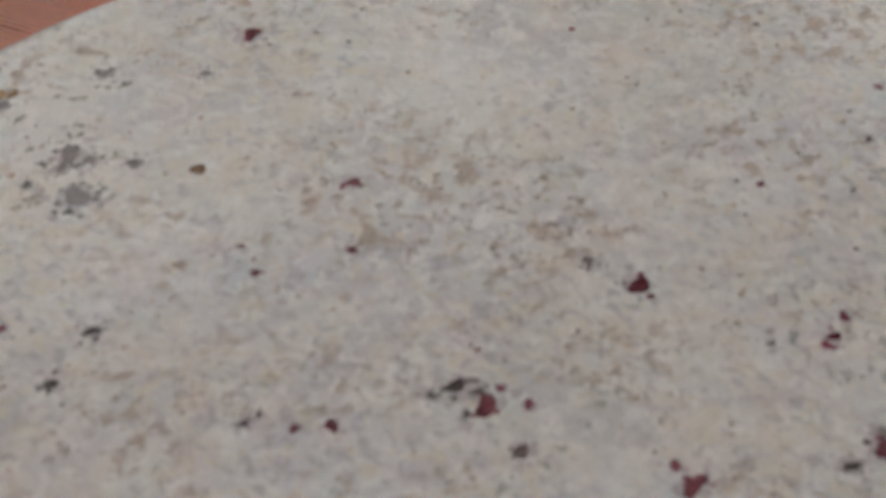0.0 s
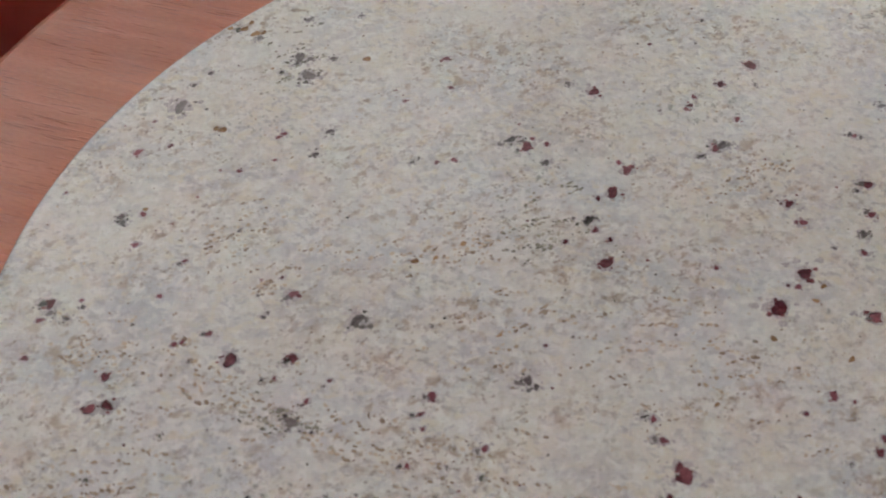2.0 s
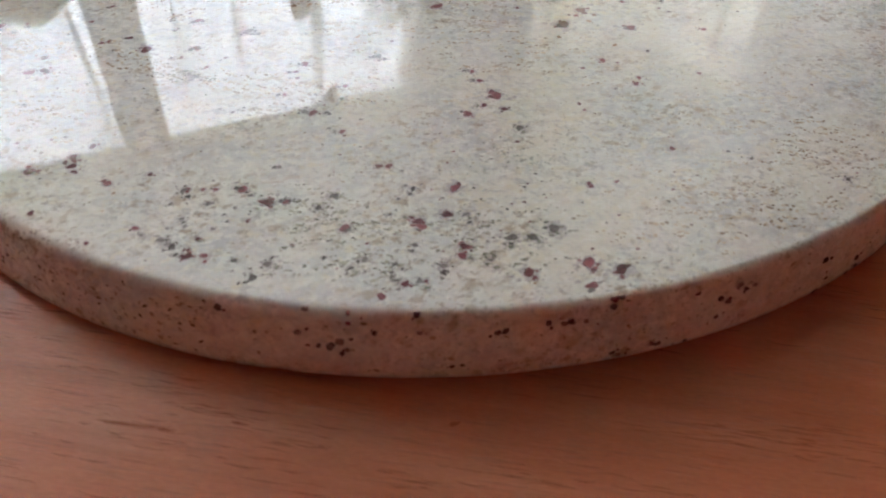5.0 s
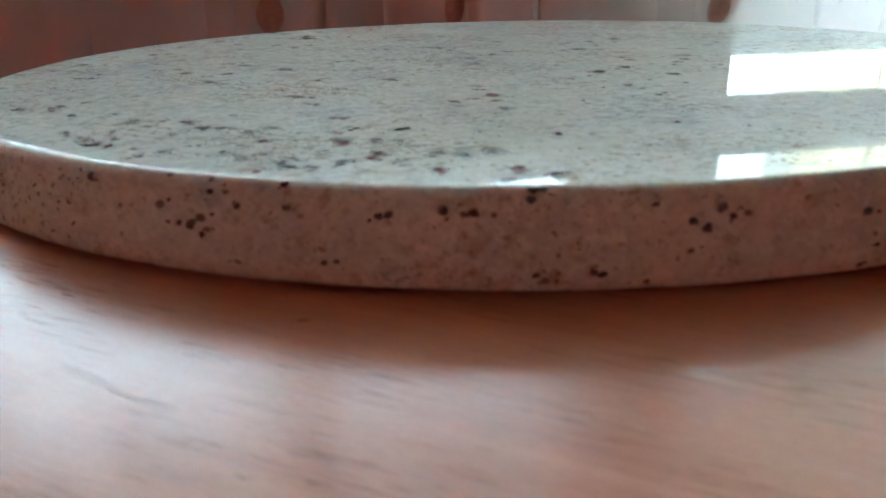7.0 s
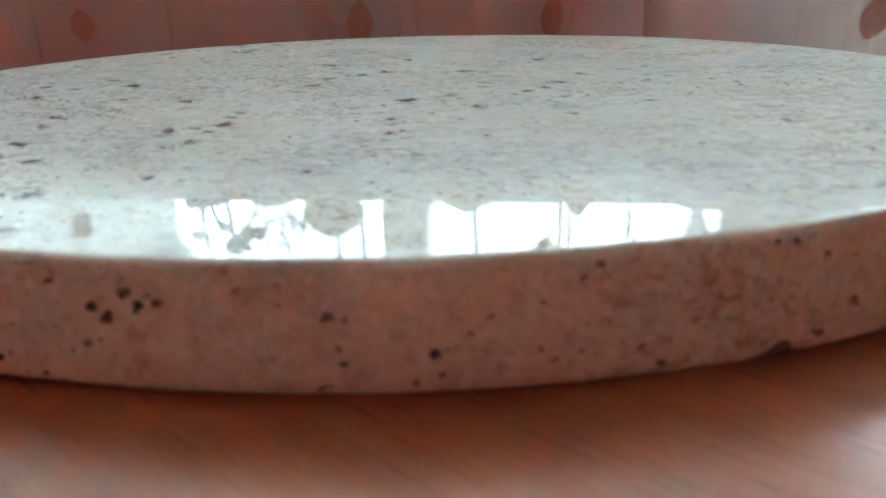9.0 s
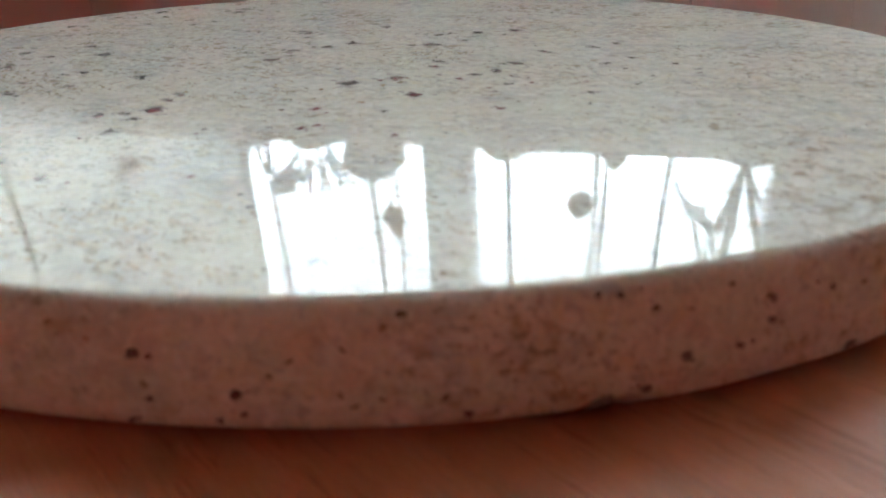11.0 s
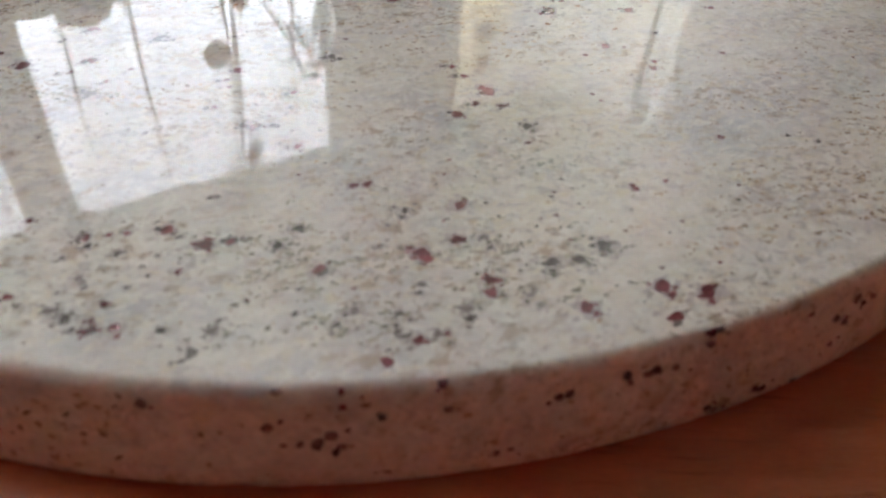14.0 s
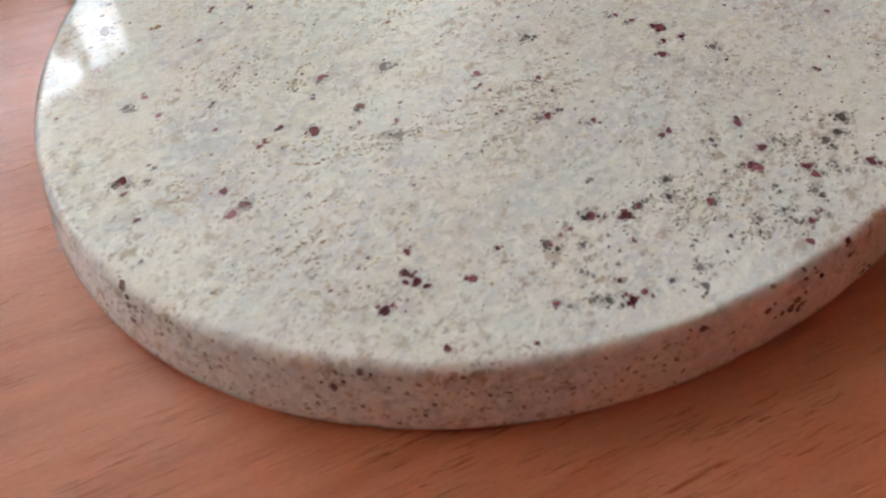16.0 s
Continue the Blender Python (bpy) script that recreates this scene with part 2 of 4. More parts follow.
def ring_solid(profile, outline, n=240, wobble=None):
    """A solid turned round: outline(angle, inset) gives x, y; profile rows are (inset, z) from the underside to the top."""
    bm = bmesh.new()
    rings = []
    for k, (inset, z) in enumerate(profile):
        ring = []
        for i in range(n):
            a = 2 * math.pi * i / n
            extra = wobble(a, z) if wobble else 0.0
            x, y = outline(a, inset + extra)
            ring.append(bm.verts.new((x, y, z)))
        rings.append(ring)
    for lo, hi in zip(rings, rings[1:]):
        for i in range(n):
            bm.faces.new((lo[i], lo[(i + 1) % n], hi[(i + 1) % n], hi[i]))
    bm.faces.new(list(reversed(rings[0])))
    bm.faces.new(rings[-1])
    return bm


# ---- room shell ----
TABLE_Z, SLAB_T = 0.55, 0.030
CENTRE = Vector((0.0756, -0.0044))
HALF_LONG, HALF_SHORT, SLANT = 0.2658, 0.2030, radians(6.33)
WINDOW_WALL = pose(0, 0.795, 0, 0, 0, 12)   # x along the wall, y outwards
SILL, HEAD = 0.893, 1.95
# left end drawn out further to let more light onto the slab's left
WIN = (-1.38, 0.236)
DOOR = (0.447, 1.16)
ROOM_X, ROOM_BACK, ROOM_H = (-1.45, 2.2), -2.8, 2.45


def at_wall(ob):
    ob.matrix_world = WINDOW_WALL
    return ob


def slab_bm(pieces):
    bm = bmesh.new()
    for p in pieces:
        box(*p, bm=bm)
    return bm


T = 0.075
floor = tagged(at_wall(part("floor", box(ROOM_X[0], ROOM_X[1], ROOM_BACK, T, -0.05, 0), FLOOR)), "dark red varnished wooden floor of the room", "floor", kind="structure")
ceiling = tagged(at_wall(part("ceiling", box(ROOM_X[0], ROOM_X[1], ROOM_BACK, T, ROOM_H, ROOM_H + 0.1), CEILING)), "plain pale plastered ceiling", "ceiling", kind="structure")
wall_north = tagged(at_wall(part("wall_north", slab_bm([
    (ROOM_X[0], WIN[0], 0, T, TABLE_Z + 0.03, ROOM_H), (WIN[0], WIN[1], 0, T, TABLE_Z + 0.03, SILL), (WIN[0], WIN[1], 0, T, HEAD, ROOM_H),
    (WIN[1], DOOR[0], 0, T, TABLE_Z + 0.03, ROOM_H), (0.20, DOOR[0], 0, T, 0, TABLE_Z + 0.03), (DOOR[0], DOOR[1], 0, T, HEAD, ROOM_H), (DOOR[1], ROOM_X[1], 0, T, TABLE_Z + 0.03, ROOM_H), (-2.12, ROOM_X[0] - 0.2, -0.1, T, -0.2, 2.83)]), WALL)),
    "cream plastered wall with a window and a glazed door", "wall", kind="structure")
wall_dado = tagged(at_wall(part("wall_dado", slab_bm([
    (ROOM_X[0], 0.20, -0.006, T, 0, TABLE_Z + 0.03), (DOOR[1], ROOM_X[1], -0.006, T, 0, TABLE_Z + 0.03)]), DADO)),
    "dark red painted lower part of the wall under the window", "wall", kind="structure")
wall_south = tagged(at_wall(part("wall_south", box(ROOM_X[0], ROOM_X[1], ROOM_BACK - 0.2, ROOM_BACK, 0, ROOM_H), BACK_WALL)), "unseen back wall coloured red-brown for its bounce light", "wall", kind="structure")
wall_west = tagged(at_wall(part("wall_west", box(ROOM_X[0] - 0.2, ROOM_X[0], ROOM_BACK, T, 0, ROOM_H), SIDE_WALL)), "unseen side wall coloured rose-beige for its bounce light", "wall", kind="structure")
wall_east = tagged(at_wall(part("wall_east", box(ROOM_X[1], ROOM_X[1] + 0.2, ROOM_BACK, T, 0, ROOM_H), BACK_WALL)), "unseen side wall coloured red-brown for its bounce light", "wall", kind="structure")


def frame_ring(u0, u1, z0, z1, w, v0, v1):
    return slab_bm([(u0, u0 + w, v0, v1, z0, z1), (u1 - w, u1, v0, v1, z0, z1), (u0 + w, u1 - w, v0, v1, z0, z0 + w), (u0 + w, u1 - w, v0, v1, z1 - w, z1)])


def pane(u0, u1, z0, z1, v, parent):
    p = part("pane", box(u0, u1, v, v + 0.006, z0, z1), GLASS, parent)
    p.visible_shadow = False
    return p


window_1 = thing("window_1", WINDOW_WALL, "white framed two-light window behind the sheer curtain", "window", kind="structure")
part("window_frame", frame_ring(WIN[0], WIN[1], SILL, HEAD, 0.010, 0.005, 0.07), FRAME, window_1)
part("mullion", box(-0.300, -0.226, 0.006, 0.068, SILL + 0.012, HEAD - 0.012, 0.004), FRAME, window_1)
part("window_sill", box(WIN[0] - 0.06, WIN[1] + 0.06, -0.115, 0.004, SILL - 0.075, SILL - 0.045, 0.005), FRAME, window_1)
pane(WIN[0] + 0.012, -0.300, SILL + 0.012, HEAD - 0.012, 0.04, window_1)
pane(-0.226, WIN[1] - 0.012, SILL + 0.012, HEAD - 0.012, 0.04, window_1)

door_1 = thing("door_1", WINDOW_WALL, "white balcony door glazed above and below a broad rail", "door", kind="structure")
part("door_frame", slab_bm([(DOOR[0], DOOR[0] + 0.018, 0.004, 0.07, 0, HEAD), (DOOR[1] - 0.018, DOOR[1], 0.004, 0.07, 0, HEAD),
                            (DOOR[0] + 0.018, DOOR[1] - 0.018, 0.004, 0.07, HEAD - 0.015, HEAD), (DOOR[0] + 0.018, DOOR[1] - 0.018, 0.004, 0.07, 0, 0.12)]), FRAME, door_1)
part("rail", box(DOOR[0] + 0.018, DOOR[1] - 0.018, 0.01, 0.065, 0.79, 0.885, 0.004), FRAME, door_1)
pane(DOOR[0] + 0.018, DOOR[1] - 0.018, 0.885, HEAD - 0.015, 0.04, door_1)
pane(DOOR[0] + 0.018, DOOR[1] - 0.018, 0.12, 0.79, 0.04, door_1)


# ---- sheer curtain with leaf appliques ----
def fold(u, z):
    return 0.012 * math.sin(9 * u + 0.7) + 0.006 * math.sin(21 * u + 1.9 + 0.4 * z) + 0.002 * math.sin(63 * u + 0.8 * z)


# pleats where the cloth lies three layers thick: place, half-width
PLEATS = ((-0.93, 0.0046), (-0.71, 0.0031), (-0.50, 0.0019), (-0.455, 0.0015), (-0.318, 0.0031), (-0.285, 0.0023), (-0.205, 0.0023), (-0.19, 0.0011),
          (-0.125, 0.0026), (-0.02, 0.0031), (-0.008, 0.0015), (0.078, 0.0031), (0.257, 0.0046), (0.31, 0.0031), (0.335, 0.0023), (0.47, 0.0023), (0.585, 0.0065),
          (0.74, 0.0031), (0.86, 0.0037), (1.12, 0.0046))
CURTAIN_V, CURTAIN_LOW = -0.185, 0.43


def sheet(u0, u1, z0, z1, nz):
    """The cloth as a line in plan, doubled back on itself at each pleat, drawn upwards."""
    line, u = [], u0
    for c, w in PLEATS:
        while u < c - w - 0.012:
            line.append((u, 0.0, c))
            u += 0.012
        line += [(c - w, 0.0, c), (c + w * 0.7, 0.001, c), (c + w, 0.003, c), (c + w * 0.6, 0.005, c), (c - w * 0.7, 0.006, c), (c - w, 0.008, c), (c - w * 0.5, 0.010, c), (c + w * 1.4, 0.004, c)]
        u = c + w * 1.4 + 0.008
    while u < u1:
        line.append((u, 0.0, u1))
        u += 0.012
    bm = bmesh.new()
    grid = []
    for z in np.linspace(z0, z1, nz):
        row = []
        for uu, dv, c in line:
            if abs(uu - c) < 0.009:   # the pleats open out towards the hem
                shut = min(1.0, max(0.18, (z - 0.60) / 0.22))
                uu, dv = c + (uu - c) * shut, dv * shut
            sway = 0.010 * math.sin(3.1 * z + 7 * c) + 0.005 * math.sin(9 * z + 23 * c)
            row.append(bm.verts.new((uu + sway, CURTAIN_V + fold(uu, z) - dv, z)))
        grid.append(row)
    for a, b in zip(grid, grid[1:]):
        for i in range(len(line) - 1):
            bm.faces.new((a[i], a[i + 1], b[i + 1], b[i]))
    return bm


curtain = thing("curtain", WINDOW_WALL, "white sheer curtain with rose-brown leaf appliques hanging below the sill", "curtain")
part("voile", sheet(-1.4, 1.7, CURTAIN_LOW, 2.30, 34), SHEER, curtain, smooth=True)
part("hem", sheet(-1.4, 1.7, CURTAIN_LOW, CURTAIN_LOW + 0.03, 2), SHEER, curtain, smooth=True).location.y = -0.002
rod = bmesh.new()
bmesh.ops.create_cone(rod, cap_ends=True, segments=16, radius1=0.012, radius2=0.012, depth=3.3, matrix=pose(0.1, CURTAIN_V, 2.31, 0, 90, 0))
part("rail", rod, FRAME, curtain, smooth=True)


def leaf_shape(u, z, w, h, tilt):
    bm = bmesh.new()
    rows = []
    ca, sa = math.cos(tilt), math.sin(tilt)
    for k in range(9):
        s = k / 8
        half = 0.5 * w * math.sin(math.pi * min(1, s * 0.97 + 0.03)) ** 0.7 * (1.12 - 0.3 * s)
        row = []
        for j in (-1, -0.4, 0, 0.4, 1):
            x, y = j * half, (s - 0.5) * h
            uu, zz = u + x * ca - y * sa, z + x * sa + y * ca
            lift = 0.004 + (0.0008 if j == 0 else 0)
            row.append(bm.verts.new((uu, CURTAIN_V + fold(u, z) * 0.5 + fold(uu, zz) * 0.5 - lift - 0.010, zz)))
        rows.append(row)
    for a, b in zip(rows, rows[1:]):
        for i in range(4):
            bm.faces.new((a[i], a[i + 1], b[i + 1], b[i]))
    tip = Vector((u + 0.62 * h * sa, 0, z - 0.62 * h * ca))
    stem0, stem1 = rows[0][1], rows[0][3]
    v = bm.verts.new((tip.x, stem0.co.y, tip.z))
    bm.faces.new((stem0, stem1, v))
    return bm


LEAVES = [(-0.697, 0.882, 0.036, 0.042, 0.5), (-0.029, 0.905, 0.034, 0.042, 0.1), (-0.027, 1.128, 0.034, 0.040, 0.0), (0.004, 1.062, 0.020, 0.052, 0.3), (-0.278, 0.935, 0.034, 0.045, -0.1),
          (-0.233, 1.074, 0.032, 0.042, 0.1), (0.361, 1.003, 0.026, 0.036, 0.1), (0.358, 0.945, 0.034, 0.040, -0.7), (0.733, 1.113, 0.024, 0.052, -0.4),
          (0.771, 1.212, 0.036, 0.045, 0.2), (0.011, 0.835, 0.032, 0.045, 0.0), (-0.604, 0.993, 0.026, 0.046, 0.4), (-0.249, 0.556, 0.034, 0.052, -0.1),
          (-0.023, 0.554, 0.026, 0.052, -0.1), (0.326, 0.545, 0.030, 0.052, -0.25), (-0.632, 0.560, 0.036, 0.042, 0.1)]
for lf in LEAVES:
    part("leaf", leaf_shape(*lf), APPLIQUE, curtain, "rose-brown leaf applique with a stem", smooth=True)

# ---- plants on the window sill ----


def leaf_blade(w, h):
    bm = bmesh.new()
    l, r, c = [], [], []
    for k in range(6):
        s = k / 5
        half = 0.5 * w * math.sin(math.pi * (0.04 + 0.94 * s)) ** 0.8
        bend = -0.25 * h * s * s
        l.append(bm.verts.new((-half, s * h, bend + 0.1 * half)))
        c.append(bm.verts.new((0, s * h, bend)))
        r.append(bm.verts.new((half, s * h, bend + 0.1 * half)))
    for k in range(5):
        bm.faces.new((l[k], c[k], c[k + 1], l[k + 1]))
        bm.faces.new((c[k], r[k], r[k + 1], c[k + 1]))
    me = bpy.data.meshes.new("leaf")
    bm.to_mesh(me)
    bm.free()
    me.materials.append(LEAF)
    return me


def sill_pot(u, v, label, radius, height):
    """A clay pot with a rolled rim on the sill, as the start of a plant."""
    root = thing("potted_plant", WINDOW_WALL @ pose(u, v, SILL - 0.045), label, "plant", "plants on the window sill")
    prof = [(0.3 * radius, 0.0), (0.06 * radius, height * 0.76), (0.0, height * 0.78), (0.0, height), (0.1 * radius, height), (0.16 * radius, height * 0.85)]
    part("pot", ring_solid(prof, lambda a, i: ((radius - i) * math.cos(a), (radius - i) * math.sin(a)), 28), CLAY, root, smooth=True)
    return root


def stalk(root, a, b, r):
    bm = bmesh.new()
    d = b - a
    bmesh.ops.create_cone(bm, segments=6, radius1=r, radius2=0.6 * r, depth=d.length,
                          matrix=Matrix.Translation((a + b) / 2) @ d.to_track_quat("Z", "Y").to_matrix().to_4x4())
    return part("stem", bm, LEAF, root)


def broad_plant(u, v, label):
    """A few large leaves on long bare stalks."""
    root = sill_pot(u, v, label, 0.034, 0.035)
    for du, z, turn, size in ((-0.055, 0.140, 2.2, 1.25), (-0.030, 0.118, 1.9, 0.9), (0.018, 0.128, -2.3, 1.05), (0.040, 0.086, -1.2, 0.85), (-0.012, 0.082, 0.9, 0.7), (0.012, 0.070, -0.5, 0.6)):
        tip = Vector((du, 0.012 * math.sin(40 * du), z))
        stalk(root, Vector((0.12 * du, 0, 0.03)), tip, 0.0016)
        ob = new("leaf", BROAD)
        ob.parent = root
        ob.matrix_local = Matrix.Translation(tip) @ pose(0, 0, 0, 78, 0, 0) @ Matrix.Rotation(turn, 4, "Z") @ Matrix.Scale(size, 4)
    return root


def feathery_plant(u, v, label):
    """Thin sprays set with many tiny leaves."""
    root = sill_pot(u, v, label, 0.034, 0.032)
    rnd = random.Random(41)
    for k in range(9):
        lean_u = -0.062 + 0.0155 * k
        tip = Vector((lean_u, rnd.uniform(-0.02, 0.02), 0.060 + 0.055 * math.cos(14 * lean_u) + rnd.uniform(-0.012, 0.008)))
        foot = Vector((0.2 * lean_u, 0, 0.026))
        stalk(root, foot, tip, 0.0011)
        for n in range(13):
            f = 0.35 + 0.68 * n / 12
            ob = new("leaf", TINY)
            ob.parent = root
            ob.matrix_local = Matrix.Translation(foot.lerp(tip, f)) @ Euler((1.2 + rnd.uniform(-0.5, 0.5), rnd.uniform(-0.4, 0.4), rnd.uniform(0, 6.28))).to_matrix().to_4x4() @ Matrix.Scale(rnd.uniform(0.7, 1.25), 4)
    return root


def round_cactus(u, v, label, radius, pot_height, height):
    """A ribbed dome in a wide pot."""
    root = sill_pot(u, v, label, radius, pot_height)
    bm = bmesh.new()
    rings = []
    for k in range(8):
        f = k / 8 * math.pi / 2
        ring = []
        for i in range(36):
            a = i * math.pi / 18
            r = 0.92 * radius * math.cos(f) * (1 + 0.035 * math.cos(12 * a))
            ring.append(bm.verts.new((r * math.cos(a), r * math.sin(a), 0.8 * pot_height + (height - 0.8 * pot_height) * math.sin(f))))
        rings.append(ring)
    for lo, hi in zip(rings, rings[1:]):
        for i in range(36):
            bm.faces.new((lo[i], lo[(i + 1) % 36], hi[(i + 1) % 36], hi[i]))
    bm.faces.new(rings[-1])
    part("stem", bm, LEAF, root, smooth=True)
    return root


def spider_plant(u, v, label):
    """Narrow leaves that rise and arch over."""
    root = sill_pot(u, v, label, 0.030, 0.032)
    rnd = random.Random(19)
    for k in range(18):
        side = -1 if k % 4 else 1
        reach, rise, curl = rnd.uniform(0.03, 0.125), rnd.uniform(0.06, 0.20), rnd.uniform(1.7, 2.9)
        depth = rnd.uniform(-0.02, 0.02)
        bm = bmesh.new()
        left, right = [], []
        for n in range(11):
            f = n / 10
            x, z = side * reach * f ** 1.2, 0.03 + rise * math.sin(curl * f) / max(0.6, math.sin(min(curl, 1.57)))
            w = 0.0044 * math.sin(math.pi * (0.12 + 0.86 * f)) ** 0.7
            left.append(bm.verts.new((x - w * 0.8, depth * f - w * 0.4, z + w * 0.5)))
            right.append(bm.verts.new((x + w * 0.8, depth * f + w * 0.4, z - w * 0.5)))
        for n in range(10):
            bm.faces.new((left[n], right[n], right[n + 1], left[n + 1]))
        part("leaf", bm, LEAF, root, smooth=True)
    return root


BROAD, TINY = leaf_blade(0.034, 0.052), leaf_blade(0.0075, 0.012)
broad_plant(-0.563, -0.060, "broad-leaved green houseplant in a small clay pot on the sill")
feathery_plant(-0.455, -0.058, "feathery small-leaved houseplant in a small clay pot on the sill")
round_cactus(-0.357, -0.062, "round ribbed green cactus in a wide clay pot on the sill", 0.048, 0.058, 0.088)
round_cactus(-0.150, -0.060, "low green cactus in a small clay pot on the sill", 0.033, 0.032, 0.046)
spider_plant(0.180, -0.060, "spider plant with narrow arching leaves on the sill")

# ---- outdoors ----
ground = tagged(part("ground", box(-300, 300, -300, 300, -3.1, -3.0), LAWN), "dull green lawn outside below the window", "ground", kind="structure")


def gable_house():
    root = thing("house", pose(6.6, 15.9, -3, 0, 0, -24), "yellow rendered house with a steep grey roof seen outside", "house")
    bm = bmesh.new()
    pts = [(0, 0), (5.6, 0), (5.6, 0.8), (0, 14.2)]
    lo = [bm.verts.new((x, 0, z)) for x, z in pts]
    hi = [bm.verts.new((x, 8, z)) for x, z in pts]
    bm.faces.new(lo)
    bm.faces.new(list(reversed(hi)))
    for i in range(4):
        bm.faces.new((lo[i], hi[i], hi[(i + 1) % 4], lo[(i + 1) % 4]))
    bmesh.ops.recalc_face_normals(bm, faces=bm.faces)
    part("wall", bm, YELLOW, root)
    bm = box(-0.2, 14.6, -0.3, 8.3, 0.0, 0.2)
    bmesh.ops.transform(bm, matrix=Matrix.Translation((0, 0, 14.2)) @ Euler((0, math.atan2(13.4, 5.6), 0)).to_matrix().to_4x4(), verts=bm.verts)
    part("roof", bm, ROOF, root)
    for x, z in ((0.9, 2.0), (2.5, 2.0)):
        w = part("window", box(x - 0.5, x + 0.5, -0.06, 0.05, z, z + 1.4, 0.02), FRAME, root)
        part("pane", box(x - 0.4, x + 0.4, -0.075, -0.06, z + 0.1, z + 1.3), DIM_GLASS, w)
    return root


gable_house()


def apartment_block():
    root = thing("apartment_building", pose(22, 34, -3, 0, 0, -30), "tall beige apartment building behind the yellow house", "building")
    part("wall", box(-9, 26, 0, 12, 0, 32), BEIGE, root)
    part("roof", box(-9.5, 26.5, -0.5, 12.5, 32, 32.6), ROOF, root)
    for k in range(8):
        for i in range(9):
            x, z = -7 + 3.6 * i, 1.4 + 3.9 * k
            w = part("window", box(x - 0.8, x + 0.8, -0.08, 0.05, z, z + 1.7), FRAME, root)
            part("pane", box(x - 0.68, x + 0.68, -0.1, -0.08, z + 0.12, z + 1.58), DIM_GLASS, w)
    return root


apartment_block()
balcony_wall = tagged(at_wall(part("balcony_wall", slab_bm([(-0.05, 2.4, 0.45, 0.55, -0.1, 0.79), (-0.05, 2.4, T, 0.55, -0.2, -0.1)]), PARAPET)),
                      "white rendered balcony parapet outside the door", "balcony", kind="structure")
canopy = tagged(at_wall(part("canopy", box(-2.21, 2.8, T, 2.20, 2.83, 2.96), PARAPET)), "pale concrete slab jutting out over the windows", "canopy", kind="structure")
partition = tagged(at_wall(part("partition", box(-2.12, -1.94, T, 2.20, -0.2, 2.83), WING)), "pale rendered wing wall beside the window", "wall", kind="structure")


def tree(x, y, h, seed):
    root = thing("tree", pose(x, y, -3), "leafy garden tree standing on the lawn outside", "tree", "garden trees")
    rnd = random.Random(seed)
    bm = bmesh.new()

    def limb(a, b, r0, r1):
        d = b - a
        bmesh.ops.create_cone(bm, segments=7, radius1=r0, radius2=r1, depth=d.length, matrix=Matrix.Translation((a + b) / 2) @ d.to_track_quat("Z", "Y").to_matrix().to_4x4())

    top = Vector((0, 0, h * 0.6))
    limb(Vector((0, 0, 0)), top, 0.14, 0.06)
    ends = []
    for i in range(16):
        a = rnd.uniform(0, 6.28)
        s = Vector((0, 0, h * rnd.uniform(0.25, 0.6)))
        e = s + Vector((math.cos(a) * h * 0.22, math.sin(a) * h * 0.22, h * rnd.uniform(0.12, 0.35)))
        limb(s, e, 0.04, 0.012)
        ends.append(e)
    part("trunk", bm, BARK, root)
    verts, faces = [], []
    for e in ends:
        for i in range(130):
            p = e + Vector([rnd.gauss(0, h * 0.07) for _ in range(3)])
            m = Euler([rnd.uniform(0, 6.28) for _ in range(3)]).to_matrix()
            k = len(verts)
            verts += [p + m @ Vector(c) for c in ((-0.07, 0, 0), (0, -0.035, 0), (0.07, 0, 0), (0, 0.035, 0.015))]
            faces.append((k, k + 1, k + 2, k + 3))
    me = bpy.data.meshes.new("crown")
    me.from_pydata([tuple(v) for v in verts], [], faces)
    me.materials.append(LEAF)
    crown = new("crown", me)
    crown.parent = root
    return root


tree(5.0, 12.5, 4.6, 3)
tree(7.4, 19.0, 5.2, 5)

# ---- round table ----


TABLE = Vector((0.0802, -0.0406))   # the tabletop's middle, a little off the slab's


def pores_bm(runs, seed):
    """Short open pores of the veneer, in runs along its grain."""
    rnd = random.Random(seed)
    bm = bmesh.new()
    for _ in range(runs):
        a, q = rnd.uniform(0, 6.28), 0.355 * math.sqrt(rnd.uniform(0.2, 1.0))
        x, y = q * math.cos(a), q * math.sin(a)
        for _ in range(rnd.randint(3, 11)):
            half, w, bend = rnd.uniform(0.002, 0.009), rnd.uniform(0.00009, 0.00018), rnd.gauss(0, 0.0005)
            u, v = x + rnd.gauss(0, 0.012), y + rnd.gauss(0, 0.0035)
            if math.hypot(u, v) + half < 0.352:
                low = [(u + half * f, v + bend * f * f - w * (1 - abs(f)) - 0.00003) for f in (-1, -0.5, 0, 0.5, 1)]
                high = [(u + half * f, v + bend * f * f + w * (1 - abs(f)) + 0.00003) for f in (1, 0.5, 0, -0.5, -1)]
                bm.faces.new([bm.verts.new((p, q2, TABLE_Z + 0.00006)) for p, q2 in low + high])
    return bm


